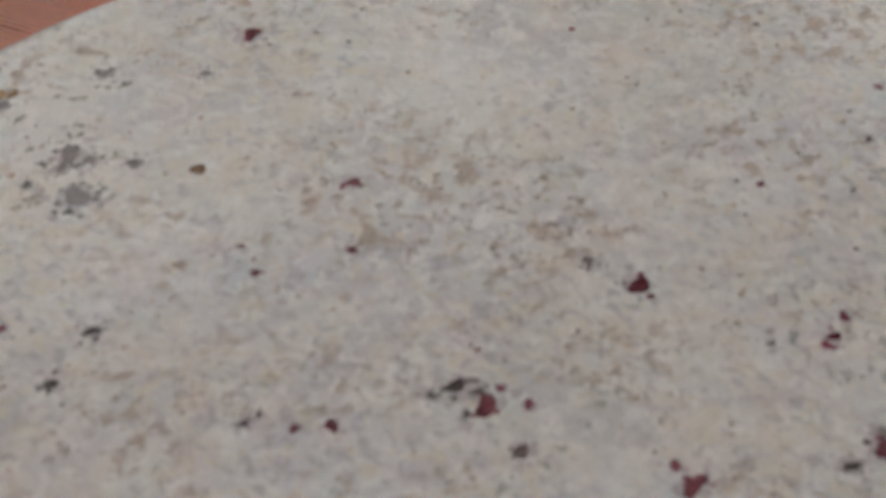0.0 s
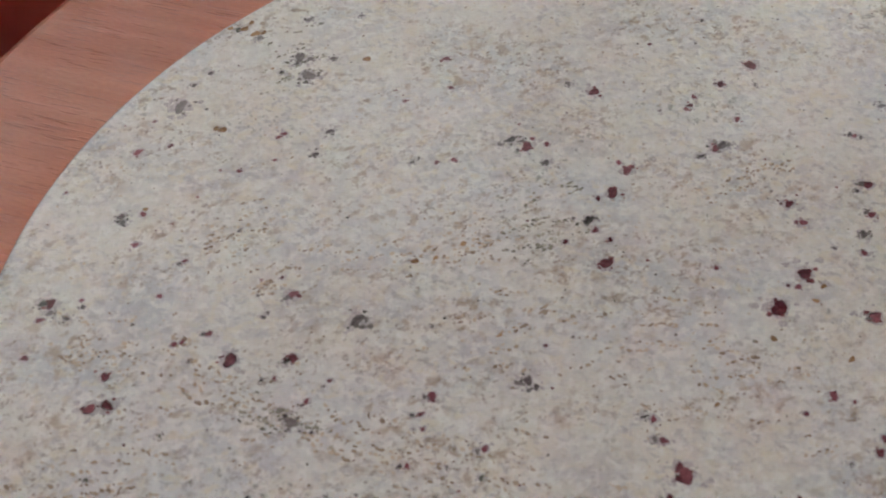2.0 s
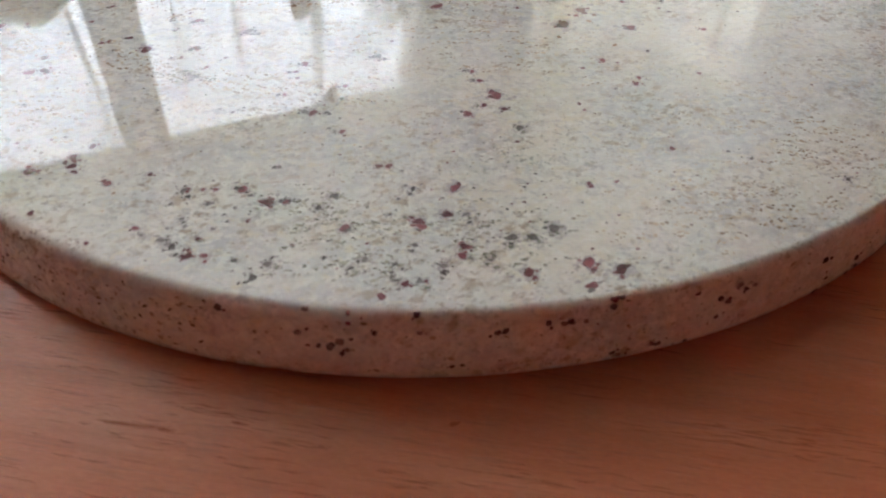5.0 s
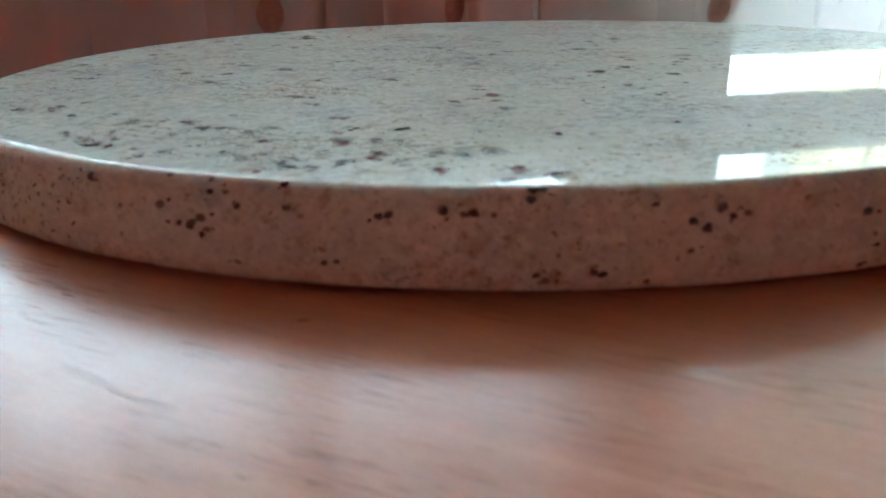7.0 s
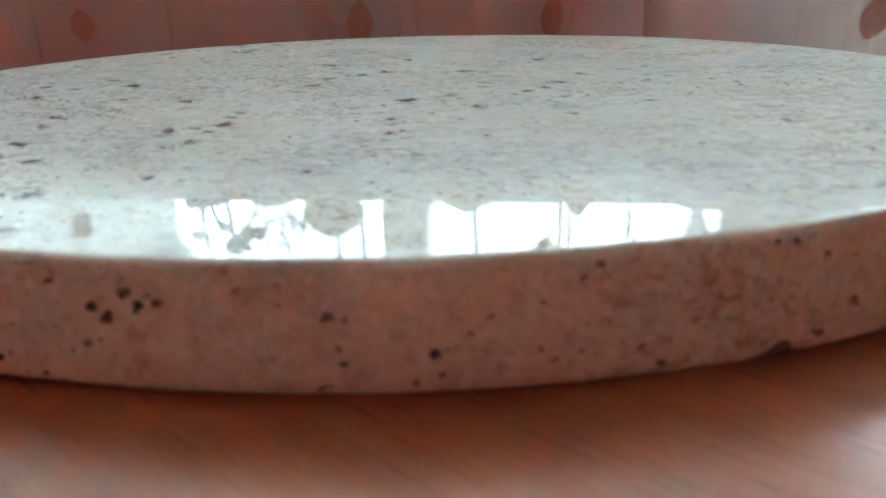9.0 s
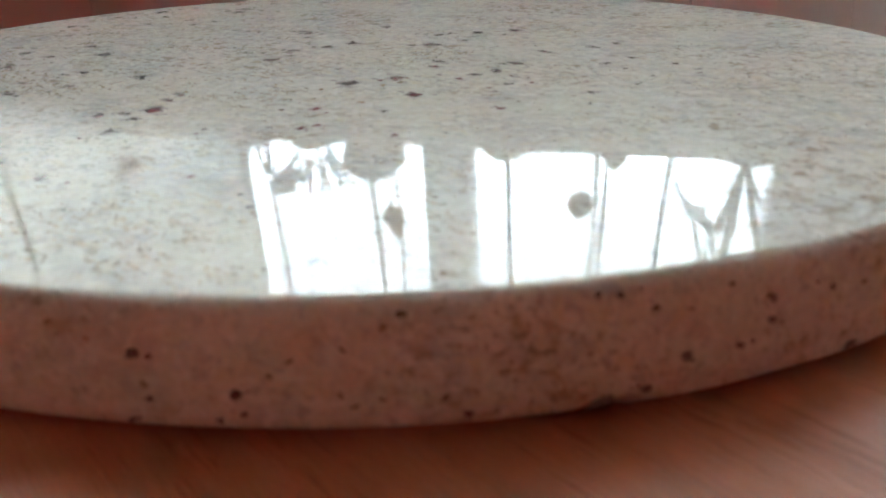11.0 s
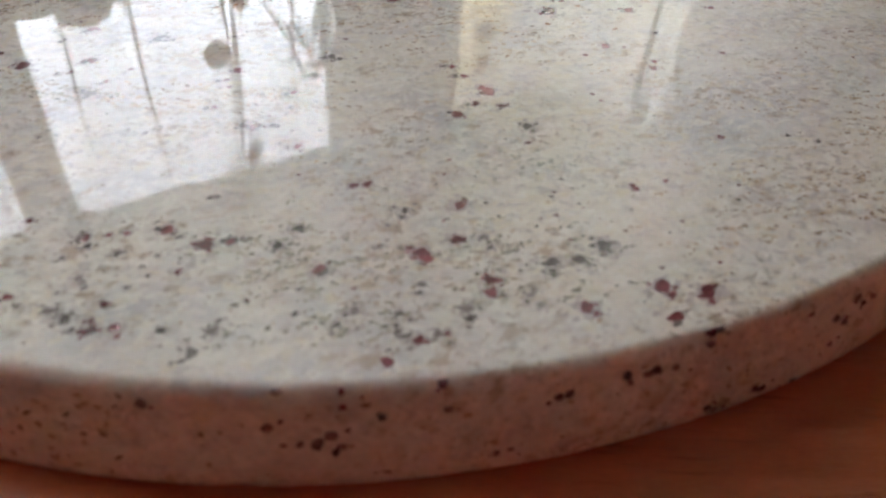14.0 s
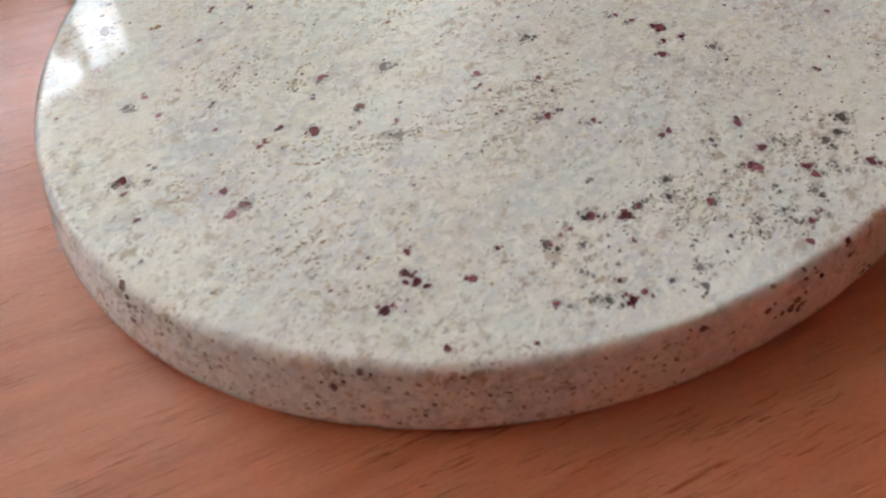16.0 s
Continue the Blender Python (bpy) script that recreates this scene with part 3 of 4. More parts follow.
def round_table():
    root = thing("round_table", pose(TABLE.x, TABLE.y, 0, 0, 0, -21), "round reddish cherry veneer side table on four legs", "table")
    r = 0.360
    prof = [(0.010, TABLE_Z - 0.024), (0.003, TABLE_Z - 0.022), (0.0, TABLE_Z - 0.018), (0.0, TABLE_Z - 0.005), (0.0015, TABLE_Z - 0.0015), (0.005, TABLE_Z)]
    part("tabletop", ring_solid(prof, lambda a, i: ((r - i) * math.cos(a), (r - i) * math.sin(a)), 220), WOOD, root)
    part("apron", ring_solid([(0.0, TABLE_Z - 0.075), (0.0, TABLE_Z - 0.024)], lambda a, i: (0.26 * math.cos(a), 0.26 * math.sin(a)), 64), WOOD, root)
    for k in range(4):
        a = radians(45 + 90 * k)
        bm = bmesh.new()
        bmesh.ops.create_cone(bm, cap_ends=True, segments=20, radius1=0.014, radius2=0.022, depth=TABLE_Z - 0.075, matrix=Matrix.Translation((0.22 * math.cos(a), 0.22 * math.sin(a), (TABLE_Z - 0.075) / 2)))
        part("leg", bm, WOOD, root, smooth=True)
    tagged(part("veneer_grain", pores_bm(420, 3), PORE, root, "fine dark pores along the veneer grain"), kind="stuff")
    for x, y, turn, length, width in ((0.011, -0.2225, 5, 0.0020, 0.0008), (-0.096, -0.2025, -19, 0.0105, 0.0006), (-0.060, -0.2090, -24, 0.0030, 0.0005), (-0.084, -0.2068, -21, 0.0035, 0.0005)):
        bm = bmesh.new()
        rim = [(length * math.cos(a) * (1 + 0.2 * math.sin(5 * a)), width * math.sin(a) * (1 + 0.3 * math.cos(3 * a))) for a in np.linspace(0, 2 * math.pi, 14, endpoint=False)]
        bm.faces.new([bm.verts.new((p, q, 0)) for p, q in rim])
        dent = part("dent", bm, PORE, root, "small dark dent in the veneer")
        dent.matrix_local = pose(0, 0, 0, 0, 0, 21) @ pose(x - TABLE.x, y - TABLE.y, TABLE_Z + 0.0001, 0, 0, turn)
    return root


round_table()

# ---- oval granite slab ----
TOP = TABLE_Z + SLAB_T
CHIP = radians(-53)


def lean(z):
    """The sides lean a little: how far the outline has moved at the height z."""
    f = (z - TABLE_Z) / SLAB_T
    return Vector((0.002 * f, 0.003 * f, 0))


def oval(a, inset):
    """A point of the slab's outline, drawn in by inset along its normal."""
    n = Vector((math.cos(a) / HALF_LONG, math.sin(a) / HALF_SHORT)).normalized()
    p = Vector((HALF_LONG * math.cos(a), HALF_SHORT * math.sin(a))) - n * inset
    c, s = math.cos(SLANT), math.sin(SLANT)
    return CENTRE.x + c * p.x - s * p.y, CENTRE.y + s * p.x + c * p.y


def edge_profile():
    rows = [(0.0062, 0.0), (0.0052, 0.0008), (0.0024, 0.0013), (0.0000, 0.0020), (-0.0009, 0.0032), (-0.0012, 0.0060), (-0.0010, 0.010), (-0.0002, 0.015), (0.0009, 0.020)]
    for k in range(9):
        a = k / 8 * math.pi / 2
        rows.append((0.0019 + 0.0042 * (1 - math.cos(a)), 0.0248 + 0.0052 * math.sin(a)))
    return rows


PROFILE = edge_profile()


def chips(a, z):
    """Small bites out of the lower arris."""
    low = max(0.0, 1 - (z - TABLE_Z) / 0.005)
    d = (a - CHIP + math.pi) % (2 * math.pi) - math.pi
    bite = 0.004 * math.exp(-(d / 0.014) ** 2)
    d2 = (a - radians(-122) + math.pi) % (2 * math.pi) - math.pi
    bite += 0.0016 * math.exp(-(d2 / 0.012) ** 2)
    d3 = (a - radians(-154.7) + math.pi) % (2 * math.pi) - math.pi
    bite += 0.0014 * math.exp(-(d3 / 0.010) ** 2)
    return low * bite + 0.00025 * noise.noise((9 * math.cos(a), 9 * math.sin(a), z * 40))


slab = thing("granite_slab", pose(0, 0, 0), "polished oval slab of white granite with dark red garnets", "stone slab")
stone = ring_solid([(i, TABLE_Z + z) for i, z in PROFILE], oval, 420, chips)
for v in stone.verts:
    v.co += lean(v.co.z)
body = part("slab_body", stone, GRANITE, slab, smooth=True)


def flake_mesh(seed, name, material):
    """An irregular flat crystal of unit half-width, a hair proud."""
    rnd = random.Random(seed)
    bm = bmesh.new()
    n = 13
    squash, ph = rnd.uniform(0.65, 0.98), rnd.uniform(0, 6.28)
    q1, q2 = rnd.uniform(0, 6.28), rnd.uniform(0, 6.28)
    pts = []
    for i in range(n):
        a = 2 * math.pi * i / n
        r = 0.9 + 0.13 * math.sin(2 * a + q1) + 0.11 * math.sin(3 * a + q2) + rnd.uniform(-0.09, 0.09)
        p = Vector((r * math.cos(a), squash * r * math.sin(a)))
        p.rotate(Matrix.Rotation(ph * 0.15, 2))
        pts.append(p)
    rim = [bm.verts.new((p.x, p.y, 0)) for p in pts]
    top = [bm.verts.new((p.x * 0.9, p.y * 0.9, 0.02)) for p in pts]
    for i in range(n):
        bm.faces.new((rim[i], rim[(i + 1) % n], top[(i + 1) % n], top[i]))
    bm.faces.new(top)
    me = bpy.data.meshes.new(name)
    bm.to_mesh(me)
    bm.free()
    me.materials.append(material)
    return me


def flakes(name, material, count=7):
    return [flake_mesh(seed + 31 * len(name), name, material) for seed in range(count)]


GARNET_MESHES, DARK_MESHES, RUST_MESHES = flakes("garnet", GARNET), flakes("dark_mica", BIOTITE), flakes("rust_spot", RUSTY)
rnd = random.Random(12)


CRUMBS = {"garnet": [], "dark_mica": [], "olive_mica": []}   # the same of the crumbs broken off the crystals
HALOES = []   # place and size of the grey feldspar round the dark crystals


def inlay(meshes, x, y, r):
    ob = new(meshes[0].name, rnd.choice(meshes))
    ob.parent = slab
    ob.matrix_local = Matrix.Translation((x, y, TOP + 0.00004)) @ Matrix.Rotation(rnd.uniform(-0.5, 0.9), 4, "Z") @ Matrix.Diagonal((r, r * rnd.uniform(0.75, 1.0), 0.002, 1))
    return ob


def side_inlay(name, material, degrees, z, r):
    """A ragged crystal that follows the slab's curved side, a hair proud."""
    zs, ins = [p[1] for p in PROFILE], [p[0] for p in PROFILE]
    turn, thin = rnd.uniform(-0.6, 0.9), rnd.uniform(0.65, 0.95)
    bm = bmesh.new()

    def spot(u, v, lift):
        rel = min(0.0296, max(0.001, z - TABLE_Z + v))
        x, y = oval(radians(degrees) + u / 0.225, float(np.interp(rel, zs, ins)) - lift)
        return bm.verts.new(Vector((x, y, TABLE_Z + rel + 0.3 * lift)) + lean(TABLE_Z + rel))

    mid, rings = spot(0, 0, 0.0005), []
    rim = [r * rnd.uniform(0.75, 1.2) for _ in range(12)]
    for share, lift in ((0.5, 0.0005), (0.93, 0.00045), (1.0, -0.0003)):
        ring = []
        for i, q in enumerate(rim):
            u, v = share * q * math.cos(i * math.pi / 6), thin * share * q * math.sin(i * math.pi / 6)
            ring.append(spot(u * math.cos(turn) - v * math.sin(turn), u * math.sin(turn) + v * math.cos(turn), lift))
        rings.append(ring)
    for i in range(12):
        k = (i + 1) % 12
        bm.faces.new((mid, rings[0][i], rings[0][k]))
        for a, b in zip(rings, rings[1:]):
            bm.faces.new((a[i], b[i], b[k], a[k]))
    return part(name, bm, material, slab, smooth=True)


GARNETS_MIDDLE = [
    (-0.0205, -0.0804, 0.0018), (0.0018, -0.1199, 0.0014), (0.0057, -0.1202, 0.0015), (0.0288, -0.1374, 0.0020), (0.0111, -0.1533, 0.0019),
    (0.0118, -0.1563, 0.0019), (0.0221, -0.1515, 0.0015), (-0.0425, -0.1342, 0.0019), (-0.0516, -0.1252, 0.0016), (0.0615, -0.0792, 0.0024),
    (0.0542, -0.0858, 0.0013), (0.0624, -0.0899, 0.0015), (0.0456, -0.0913, 0.0018), (0.0616, -0.1131, 0.0009), (-0.0100, -0.0952, 0.0011),
    (0.0570, -0.0669, 0.0013), (0.0553, -0.0591, 0.0012), (0.0978, -0.0959, 0.0007), (0.1258, -0.1275, 0.0013), (0.0827, -0.1433, 0.0010),
    (0.1324, -0.0751, 0.0012), (0.1292, -0.0796, 0.0016), (-0.0204, -0.0415, 0.0011), (-0.0313, -0.0652, 0.0009), (-0.0724, -0.1224, 0.0013),
    (-0.0618, -0.1236, 0.0010), (0.0251, -0.1688, 0.0016), (0.0682, -0.1829, 0.0013),
]
GARNETS_FRONT = [
    (-0.1309, -0.1020, 0.0022), (-0.1088, -0.0897, 0.0013), (-0.1156, -0.0958, 0.0017), (-0.1156, -0.1012, 0.0017), (-0.1144, -0.1048, 0.0014),
    (-0.1016, -0.1136, 0.0014), (-0.0861, -0.1109, 0.0011), (-0.1271, -0.1261, 0.0014), (-0.0903, -0.1401, 0.0012), (-0.0523, -0.1247, 0.0013),
    (-0.0432, -0.1341, 0.0022), (-0.0361, -0.1348, 0.0013), (-0.0663, -0.1581, 0.0012), (-0.0719, -0.1573, 0.0016), (0.0258, -0.1693, 0.0019),
    (0.0234, -0.1733, 0.0016), (0.0008, -0.1830, 0.0017), (0.0448, -0.1856, 0.0019), (0.0676, -0.1847, 0.0022), (0.0784, -0.1894, 0.0024),
    (0.0650, -0.1949, 0.0021), (-0.0082, -0.1872, 0.0015), (-0.0161, -0.1521, 0.0018), (0.0225, -0.1515, 0.0017), (-0.0685, -0.1494, 0.0010),
]
GARNETS_BACK = [
    (-0.0912, -0.0203, 0.0024), (-0.1339, -0.0322, 0.0021), (-0.1401, -0.0327, 0.0019), (-0.0678, 0.0031, 0.0018), (0.0643, 0.0840, 0.0021),
    (0.0306, 0.0591, 0.0020), (0.0612, 0.0330, 0.0022), (0.0694, 0.0426, 0.0020), (0.0507, 0.0167, 0.0012), (0.0518, 0.0021, 0.0024),
    (0.1119, -0.0239, 0.0028), (0.1261, -0.0112, 0.0029), (0.1461, -0.0315, 0.0024), (0.1645, 0.0242, 0.0018), (0.1609, 0.0107, 0.0015),
    (0.1328, 0.0105, 0.0015), (0.1299, 0.0193, 0.0018), (0.0932, -0.0048, 0.0012), (-0.1089, 0.0220, 0.0011), (-0.0991, -0.0091, 0.0013),
    (-0.1615, 0.0035, 0.0013), (-0.0686, -0.0220, 0.0017), (-0.0202, -0.0421, 0.0015), (0.1360, 0.0901, 0.0022), (0.1198, 0.0817, 0.0016),
    (-0.1302, 0.0751, 0.0015), (0.1036, 0.0719, 0.0013),
]
DARK_FLAKES = [
    (0.0437, -0.1673, 0.0022), (0.0606, -0.1653, 0.0026), (0.0511, -0.1685, 0.0019), (-0.0354, -0.1344, 0.0015), (-0.0374, -0.1141, 0.0010),
    (0.0297, -0.1524, 0.0015), (0.0126, -0.1352, 0.0015), (-0.0245, -0.1400, 0.0015), (0.0013, -0.1480, 0.0010), (0.0654, -0.1038, 0.0020),
    (0.0143, -0.0406, 0.0018), (-0.0154, -0.1527, 0.0016), (-0.0733, -0.1221, 0.0017), (-0.0810, -0.1478, 0.0016), (-0.0773, -0.1513, 0.0014),
    (-0.0012, -0.1734, 0.0013), (-0.0113, -0.1692, 0.0017), (0.0156, -0.1769, 0.0016), (-0.0503, -0.1713, 0.0018), (-0.0179, -0.1343, 0.0018),
]
DARK_FLAKES_BACK = [
    (-0.0446, -0.0101, 0.0029), (-0.0504, 0.0765, 0.0018), (-0.1135, 0.0968, 0.0036), (-0.0584, 0.1077, 0.0032), (-0.0617, 0.1184, 0.0027),
    (0.1110, 0.0500, 0.0029), (0.1012, 0.0458, 0.0016), (0.0371, 0.0505, 0.0015), (0.0246, 0.0634, 0.0021), (0.0488, 0.0215, 0.0020),
    (0.1545, 0.0027, 0.0017), (-0.1348, 0.0448, 0.0016), (-0.0703, -0.0451, 0.0023), (-0.0568, 0.0657, 0.0015),
]
RUST = [
    (-0.0321, 0.1140, 0.0019), (-0.0953, 0.0827, 0.0020), (-0.0812, 0.1347, 0.0024), (-0.0864, 0.1382, 0.0024),
]
GARNETS_WEST_TO_EAST_A = [
    (-0.1649, -0.0109, 0.0012), (-0.1580, 0.0097, 0.0018), (-0.1576, 0.0588, 0.0007), (-0.1467, 0.0099, 0.0008), (-0.1377, -0.0834, 0.0007),
    (-0.1354, -0.0214, 0.0015), (-0.1283, 0.0313, 0.0012), (-0.1240, 0.0904, 0.0007), (-0.1183, -0.0987, 0.0011), (-0.1177, 0.0082, 0.0009),
    (-0.1166, 0.0769, 0.0010), (-0.1115, -0.0118, 0.0011), (-0.1087, -0.0113, 0.0010), (-0.1064, -0.1451, 0.0010), (-0.0883, 0.0610, 0.0011),
    (-0.0755, -0.0289, 0.0007), (-0.0737, 0.0647, 0.0008), (-0.0718, 0.0106, 0.0007), (-0.0715, -0.1541, 0.0008), (-0.0696, 0.0775, 0.0013),
    (-0.0664, -0.1229, 0.0008), (-0.0643, -0.0388, 0.0010), (-0.0559, -0.0322, 0.0008), (-0.0508, -0.1431, 0.0008), (-0.0249, -0.0480, 0.0011),
    (-0.0248, -0.0532, 0.0008), (-0.0230, 0.1510, 0.0016), (-0.0174, 0.0887, 0.0010), (-0.0075, 0.0555, 0.0010), (-0.0044, -0.0625, 0.0012),
]
GARNETS_WEST_TO_EAST_B = [
    (-0.0003, 0.0561, 0.0012), (0.0008, 0.1091, 0.0008), (0.0031, 0.0935, 0.0010), (0.0229, -0.0282, 0.0007), (0.0336, 0.0626, 0.0009),
    (0.0381, 0.0131, 0.0011), (0.0391, 0.0593, 0.0011), (0.0548, 0.0308, 0.0012), (0.0556, 0.0119, 0.0011), (0.0668, 0.0468, 0.0010),
    (0.0946, 0.1075, 0.0008), (0.1016, 0.0701, 0.0012), (0.1065, 0.0760, 0.0010), (0.1083, 0.0489, 0.0017), (0.1085, -0.0637, 0.0009),
    (0.1114, -0.0205, 0.0009), (0.1181, -0.0153, 0.0008), (0.1203, -0.0586, 0.0015), (0.1215, 0.0623, 0.0013), (0.1217, -0.0162, 0.0012),
    (0.1268, -0.0616, 0.0007), (0.1276, 0.1326, 0.0009), (0.1516, -0.0054, 0.0012), (0.1632, -0.0757, 0.0011), (0.1677, 0.0482, 0.0009),
    (0.1687, -0.0147, 0.0007), (0.1700, 0.0045, 0.0006), (0.1730, 0.0037, 0.0006), (0.1774, 0.0034, 0.0006), (0.1815, -0.0030, 0.0010),
]
GARNETS_WEST_TO_EAST_C = [
    (0.1837, -0.0382, 0.0014), (0.1877, 0.0615, 0.0008), (0.2007, 0.0047, 0.0007), (0.2091, 0.0281, 0.0007), (0.2198, 0.0057, 0.0007),
    (0.2258, 0.0408, 0.0011), (0.2380, 0.0286, 0.0007),
]
MICA_WEST_TO_EAST_A = [
    (-0.1516, 0.0030, 0.0013), (-0.0794, 0.1320, 0.0015), (-0.0774, -0.0033, 0.0008), (-0.0733, -0.1398, 0.0009), (-0.0647, -0.1313, 0.0012),
    (-0.0567, 0.1170, 0.0013), (-0.0567, 0.1403, 0.0015), (-0.0563, -0.1621, 0.0012), (-0.0550, -0.1351, 0.0008), (-0.0528, -0.1730, 0.0012),
    (-0.0450, -0.1657, 0.0016), (-0.0413, -0.0102, 0.0012), (-0.0329, 0.1399, 0.0013), (-0.0253, -0.1660, 0.0010), (-0.0183, -0.1748, 0.0009),
    (-0.0176, 0.0569, 0.0012), (-0.0174, -0.0159, 0.0008), (-0.0166, -0.1726, 0.0013), (-0.0147, 0.0585, 0.0008), (-0.0137, -0.0820, 0.0009),
    (-0.0033, -0.1792, 0.0012), (0.0058, -0.1826, 0.0014), (0.0075, -0.1653, 0.0012), (0.0168, -0.0431, 0.0012), (0.0196, 0.0615, 0.0012),
    (0.0266, 0.0576, 0.0009), (0.0326, -0.1771, 0.0011), (0.0542, 0.0894, 0.0013), (0.0901, 0.0707, 0.0010), (0.1217, 0.1185, 0.0011),
]
MICA_WEST_TO_EAST_B = [
    (0.1346, 0.0794, 0.0011), (0.1372, 0.1405, 0.0010), (0.1433, -0.0318, 0.0014), (0.1461, -0.0536, 0.0010), (0.1730, -0.0186, 0.0009),
    (0.1731, -0.0074, 0.0013), (0.1742, 0.1311, 0.0012), (0.1998, 0.0344, 0.0016), (0.2067, -0.0097, 0.0014), (0.2069, 0.0462, 0.0012),
    (0.2222, 0.0192, 0.0010), (0.2362, 0.0341, 0.0011),
]
RUST_MORE = [
    (-0.0926, 0.1393, 0.0016), (-0.0830, 0.1417, 0.0014), (-0.0776, 0.1349, 0.0018), (-0.0981, 0.0836, 0.0016), (-0.1253, 0.0471, 0.0012),
    (-0.0739, 0.1133, 0.0010), (0.1060, -0.0353, 0.0014), (0.1264, -0.0225, 0.0016), (0.1312, -0.0171, 0.0014), (0.1314, -0.0463, 0.0018),
    (-0.0990, -0.1197, 0.0009), (0.0068, -0.0222, 0.0014), (0.0786, -0.0567, 0.0012), (-0.0209, 0.0116, 0.0017), (-0.0129, 0.0121, 0.0012),
    (-0.0015, 0.0169, 0.0015), (0.0455, -0.1903, 0.0008),
]
GARNETS_STREWN_A = [
    (-0.1260, 0.0450, 0.0011), (-0.1250, -0.0830, 0.0006), (-0.1150, -0.0980, 0.0011), (-0.1130, -0.0980, 0.0008), (-0.1030, -0.1120, 0.0010),
    (-0.0740, -0.1590, 0.0006), (-0.0740, -0.1570, 0.0008), (-0.0730, -0.1540, 0.0006), (-0.0720, 0.0760, 0.0009), (-0.0660, -0.1610, 0.0007),
    (-0.0500, -0.1420, 0.0005), (0.0030, 0.1100, 0.0014), (0.0080, -0.1830, 0.0008), (0.0090, -0.1510, 0.0010), (0.0460, -0.1880, 0.0011),
    (0.0490, 0.0020, 0.0008), (0.0590, -0.0800, 0.0012), (0.0600, -0.0760, 0.0014), (0.0680, -0.1880, 0.0011), (0.0720, 0.0440, 0.0011),
    (0.0770, -0.1930, 0.0011), (0.0830, -0.1450, 0.0010), (0.0940, -0.1440, 0.0008), (0.0970, -0.0910, 0.0008), (0.1300, 0.0110, 0.0009),
    (0.1930, 0.0720, 0.0013),
]
MICA_STREWN_A = [
    (-0.1740, -0.0280, 0.0009), (-0.1610, 0.0100, 0.0017), (-0.1580, 0.0060, 0.0015), (-0.1460, 0.0070, 0.0010), (-0.1340, 0.0420, 0.0015),
    (-0.1200, -0.0820, 0.0008), (-0.1110, 0.0210, 0.0010), (-0.1080, 0.1080, 0.0012), (-0.1060, -0.0190, 0.0008), (-0.1010, -0.0090, 0.0010),
    (-0.1010, 0.1140, 0.0012), (-0.0990, -0.0450, 0.0005), (-0.0880, -0.1440, 0.0010), (-0.0880, 0.0330, 0.0010), (-0.0860, -0.1570, 0.0005),
    (-0.0850, -0.0690, 0.0007), (-0.0800, -0.1530, 0.0007), (-0.0800, -0.0290, 0.0008), (-0.0790, -0.1500, 0.0008), (-0.0790, -0.1480, 0.0008),
    (-0.0790, -0.1420, 0.0006), (-0.0790, -0.0050, 0.0010), (-0.0780, -0.1290, 0.0008), (-0.0770, -0.1530, 0.0006), (-0.0760, -0.1560, 0.0011),
    (-0.0740, -0.1380, 0.0010), (-0.0730, -0.1420, 0.0008), (-0.0720, -0.1260, 0.0012), (-0.0720, -0.0430, 0.0009), (-0.0710, -0.0480, 0.0009),
]
MICA_STREWN_B = [
    (-0.0710, -0.0230, 0.0014), (-0.0700, 0.0020, 0.0015), (-0.0700, 0.1110, 0.0012), (-0.0690, -0.1480, 0.0008), (-0.0670, -0.0490, 0.0007),
    (-0.0660, -0.0400, 0.0008), (-0.0630, -0.1450, 0.0008), (-0.0630, -0.1310, 0.0007), (-0.0630, -0.0500, 0.0008), (-0.0630, 0.1150, 0.0012),
    (-0.0590, -0.1380, 0.0007), (-0.0590, -0.0720, 0.0007), (-0.0580, -0.1420, 0.0008), (-0.0580, -0.0340, 0.0006), (-0.0570, -0.1670, 0.0005),
    (-0.0550, -0.1730, 0.0008), (-0.0540, -0.1240, 0.0012), (-0.0540, -0.1210, 0.0007), (-0.0540, -0.0750, 0.0009), (-0.0500, -0.1220, 0.0007),
    (-0.0490, -0.1290, 0.0012), (-0.0470, 0.1160, 0.0014), (-0.0430, -0.1630, 0.0009), (-0.0390, -0.1140, 0.0009), (-0.0380, -0.1340, 0.0011),
    (-0.0340, -0.0650, 0.0010), (-0.0330, -0.1340, 0.0007), (-0.0280, -0.0530, 0.0006), (-0.0280, -0.0480, 0.0008), (-0.0240, -0.0790, 0.0018),
]
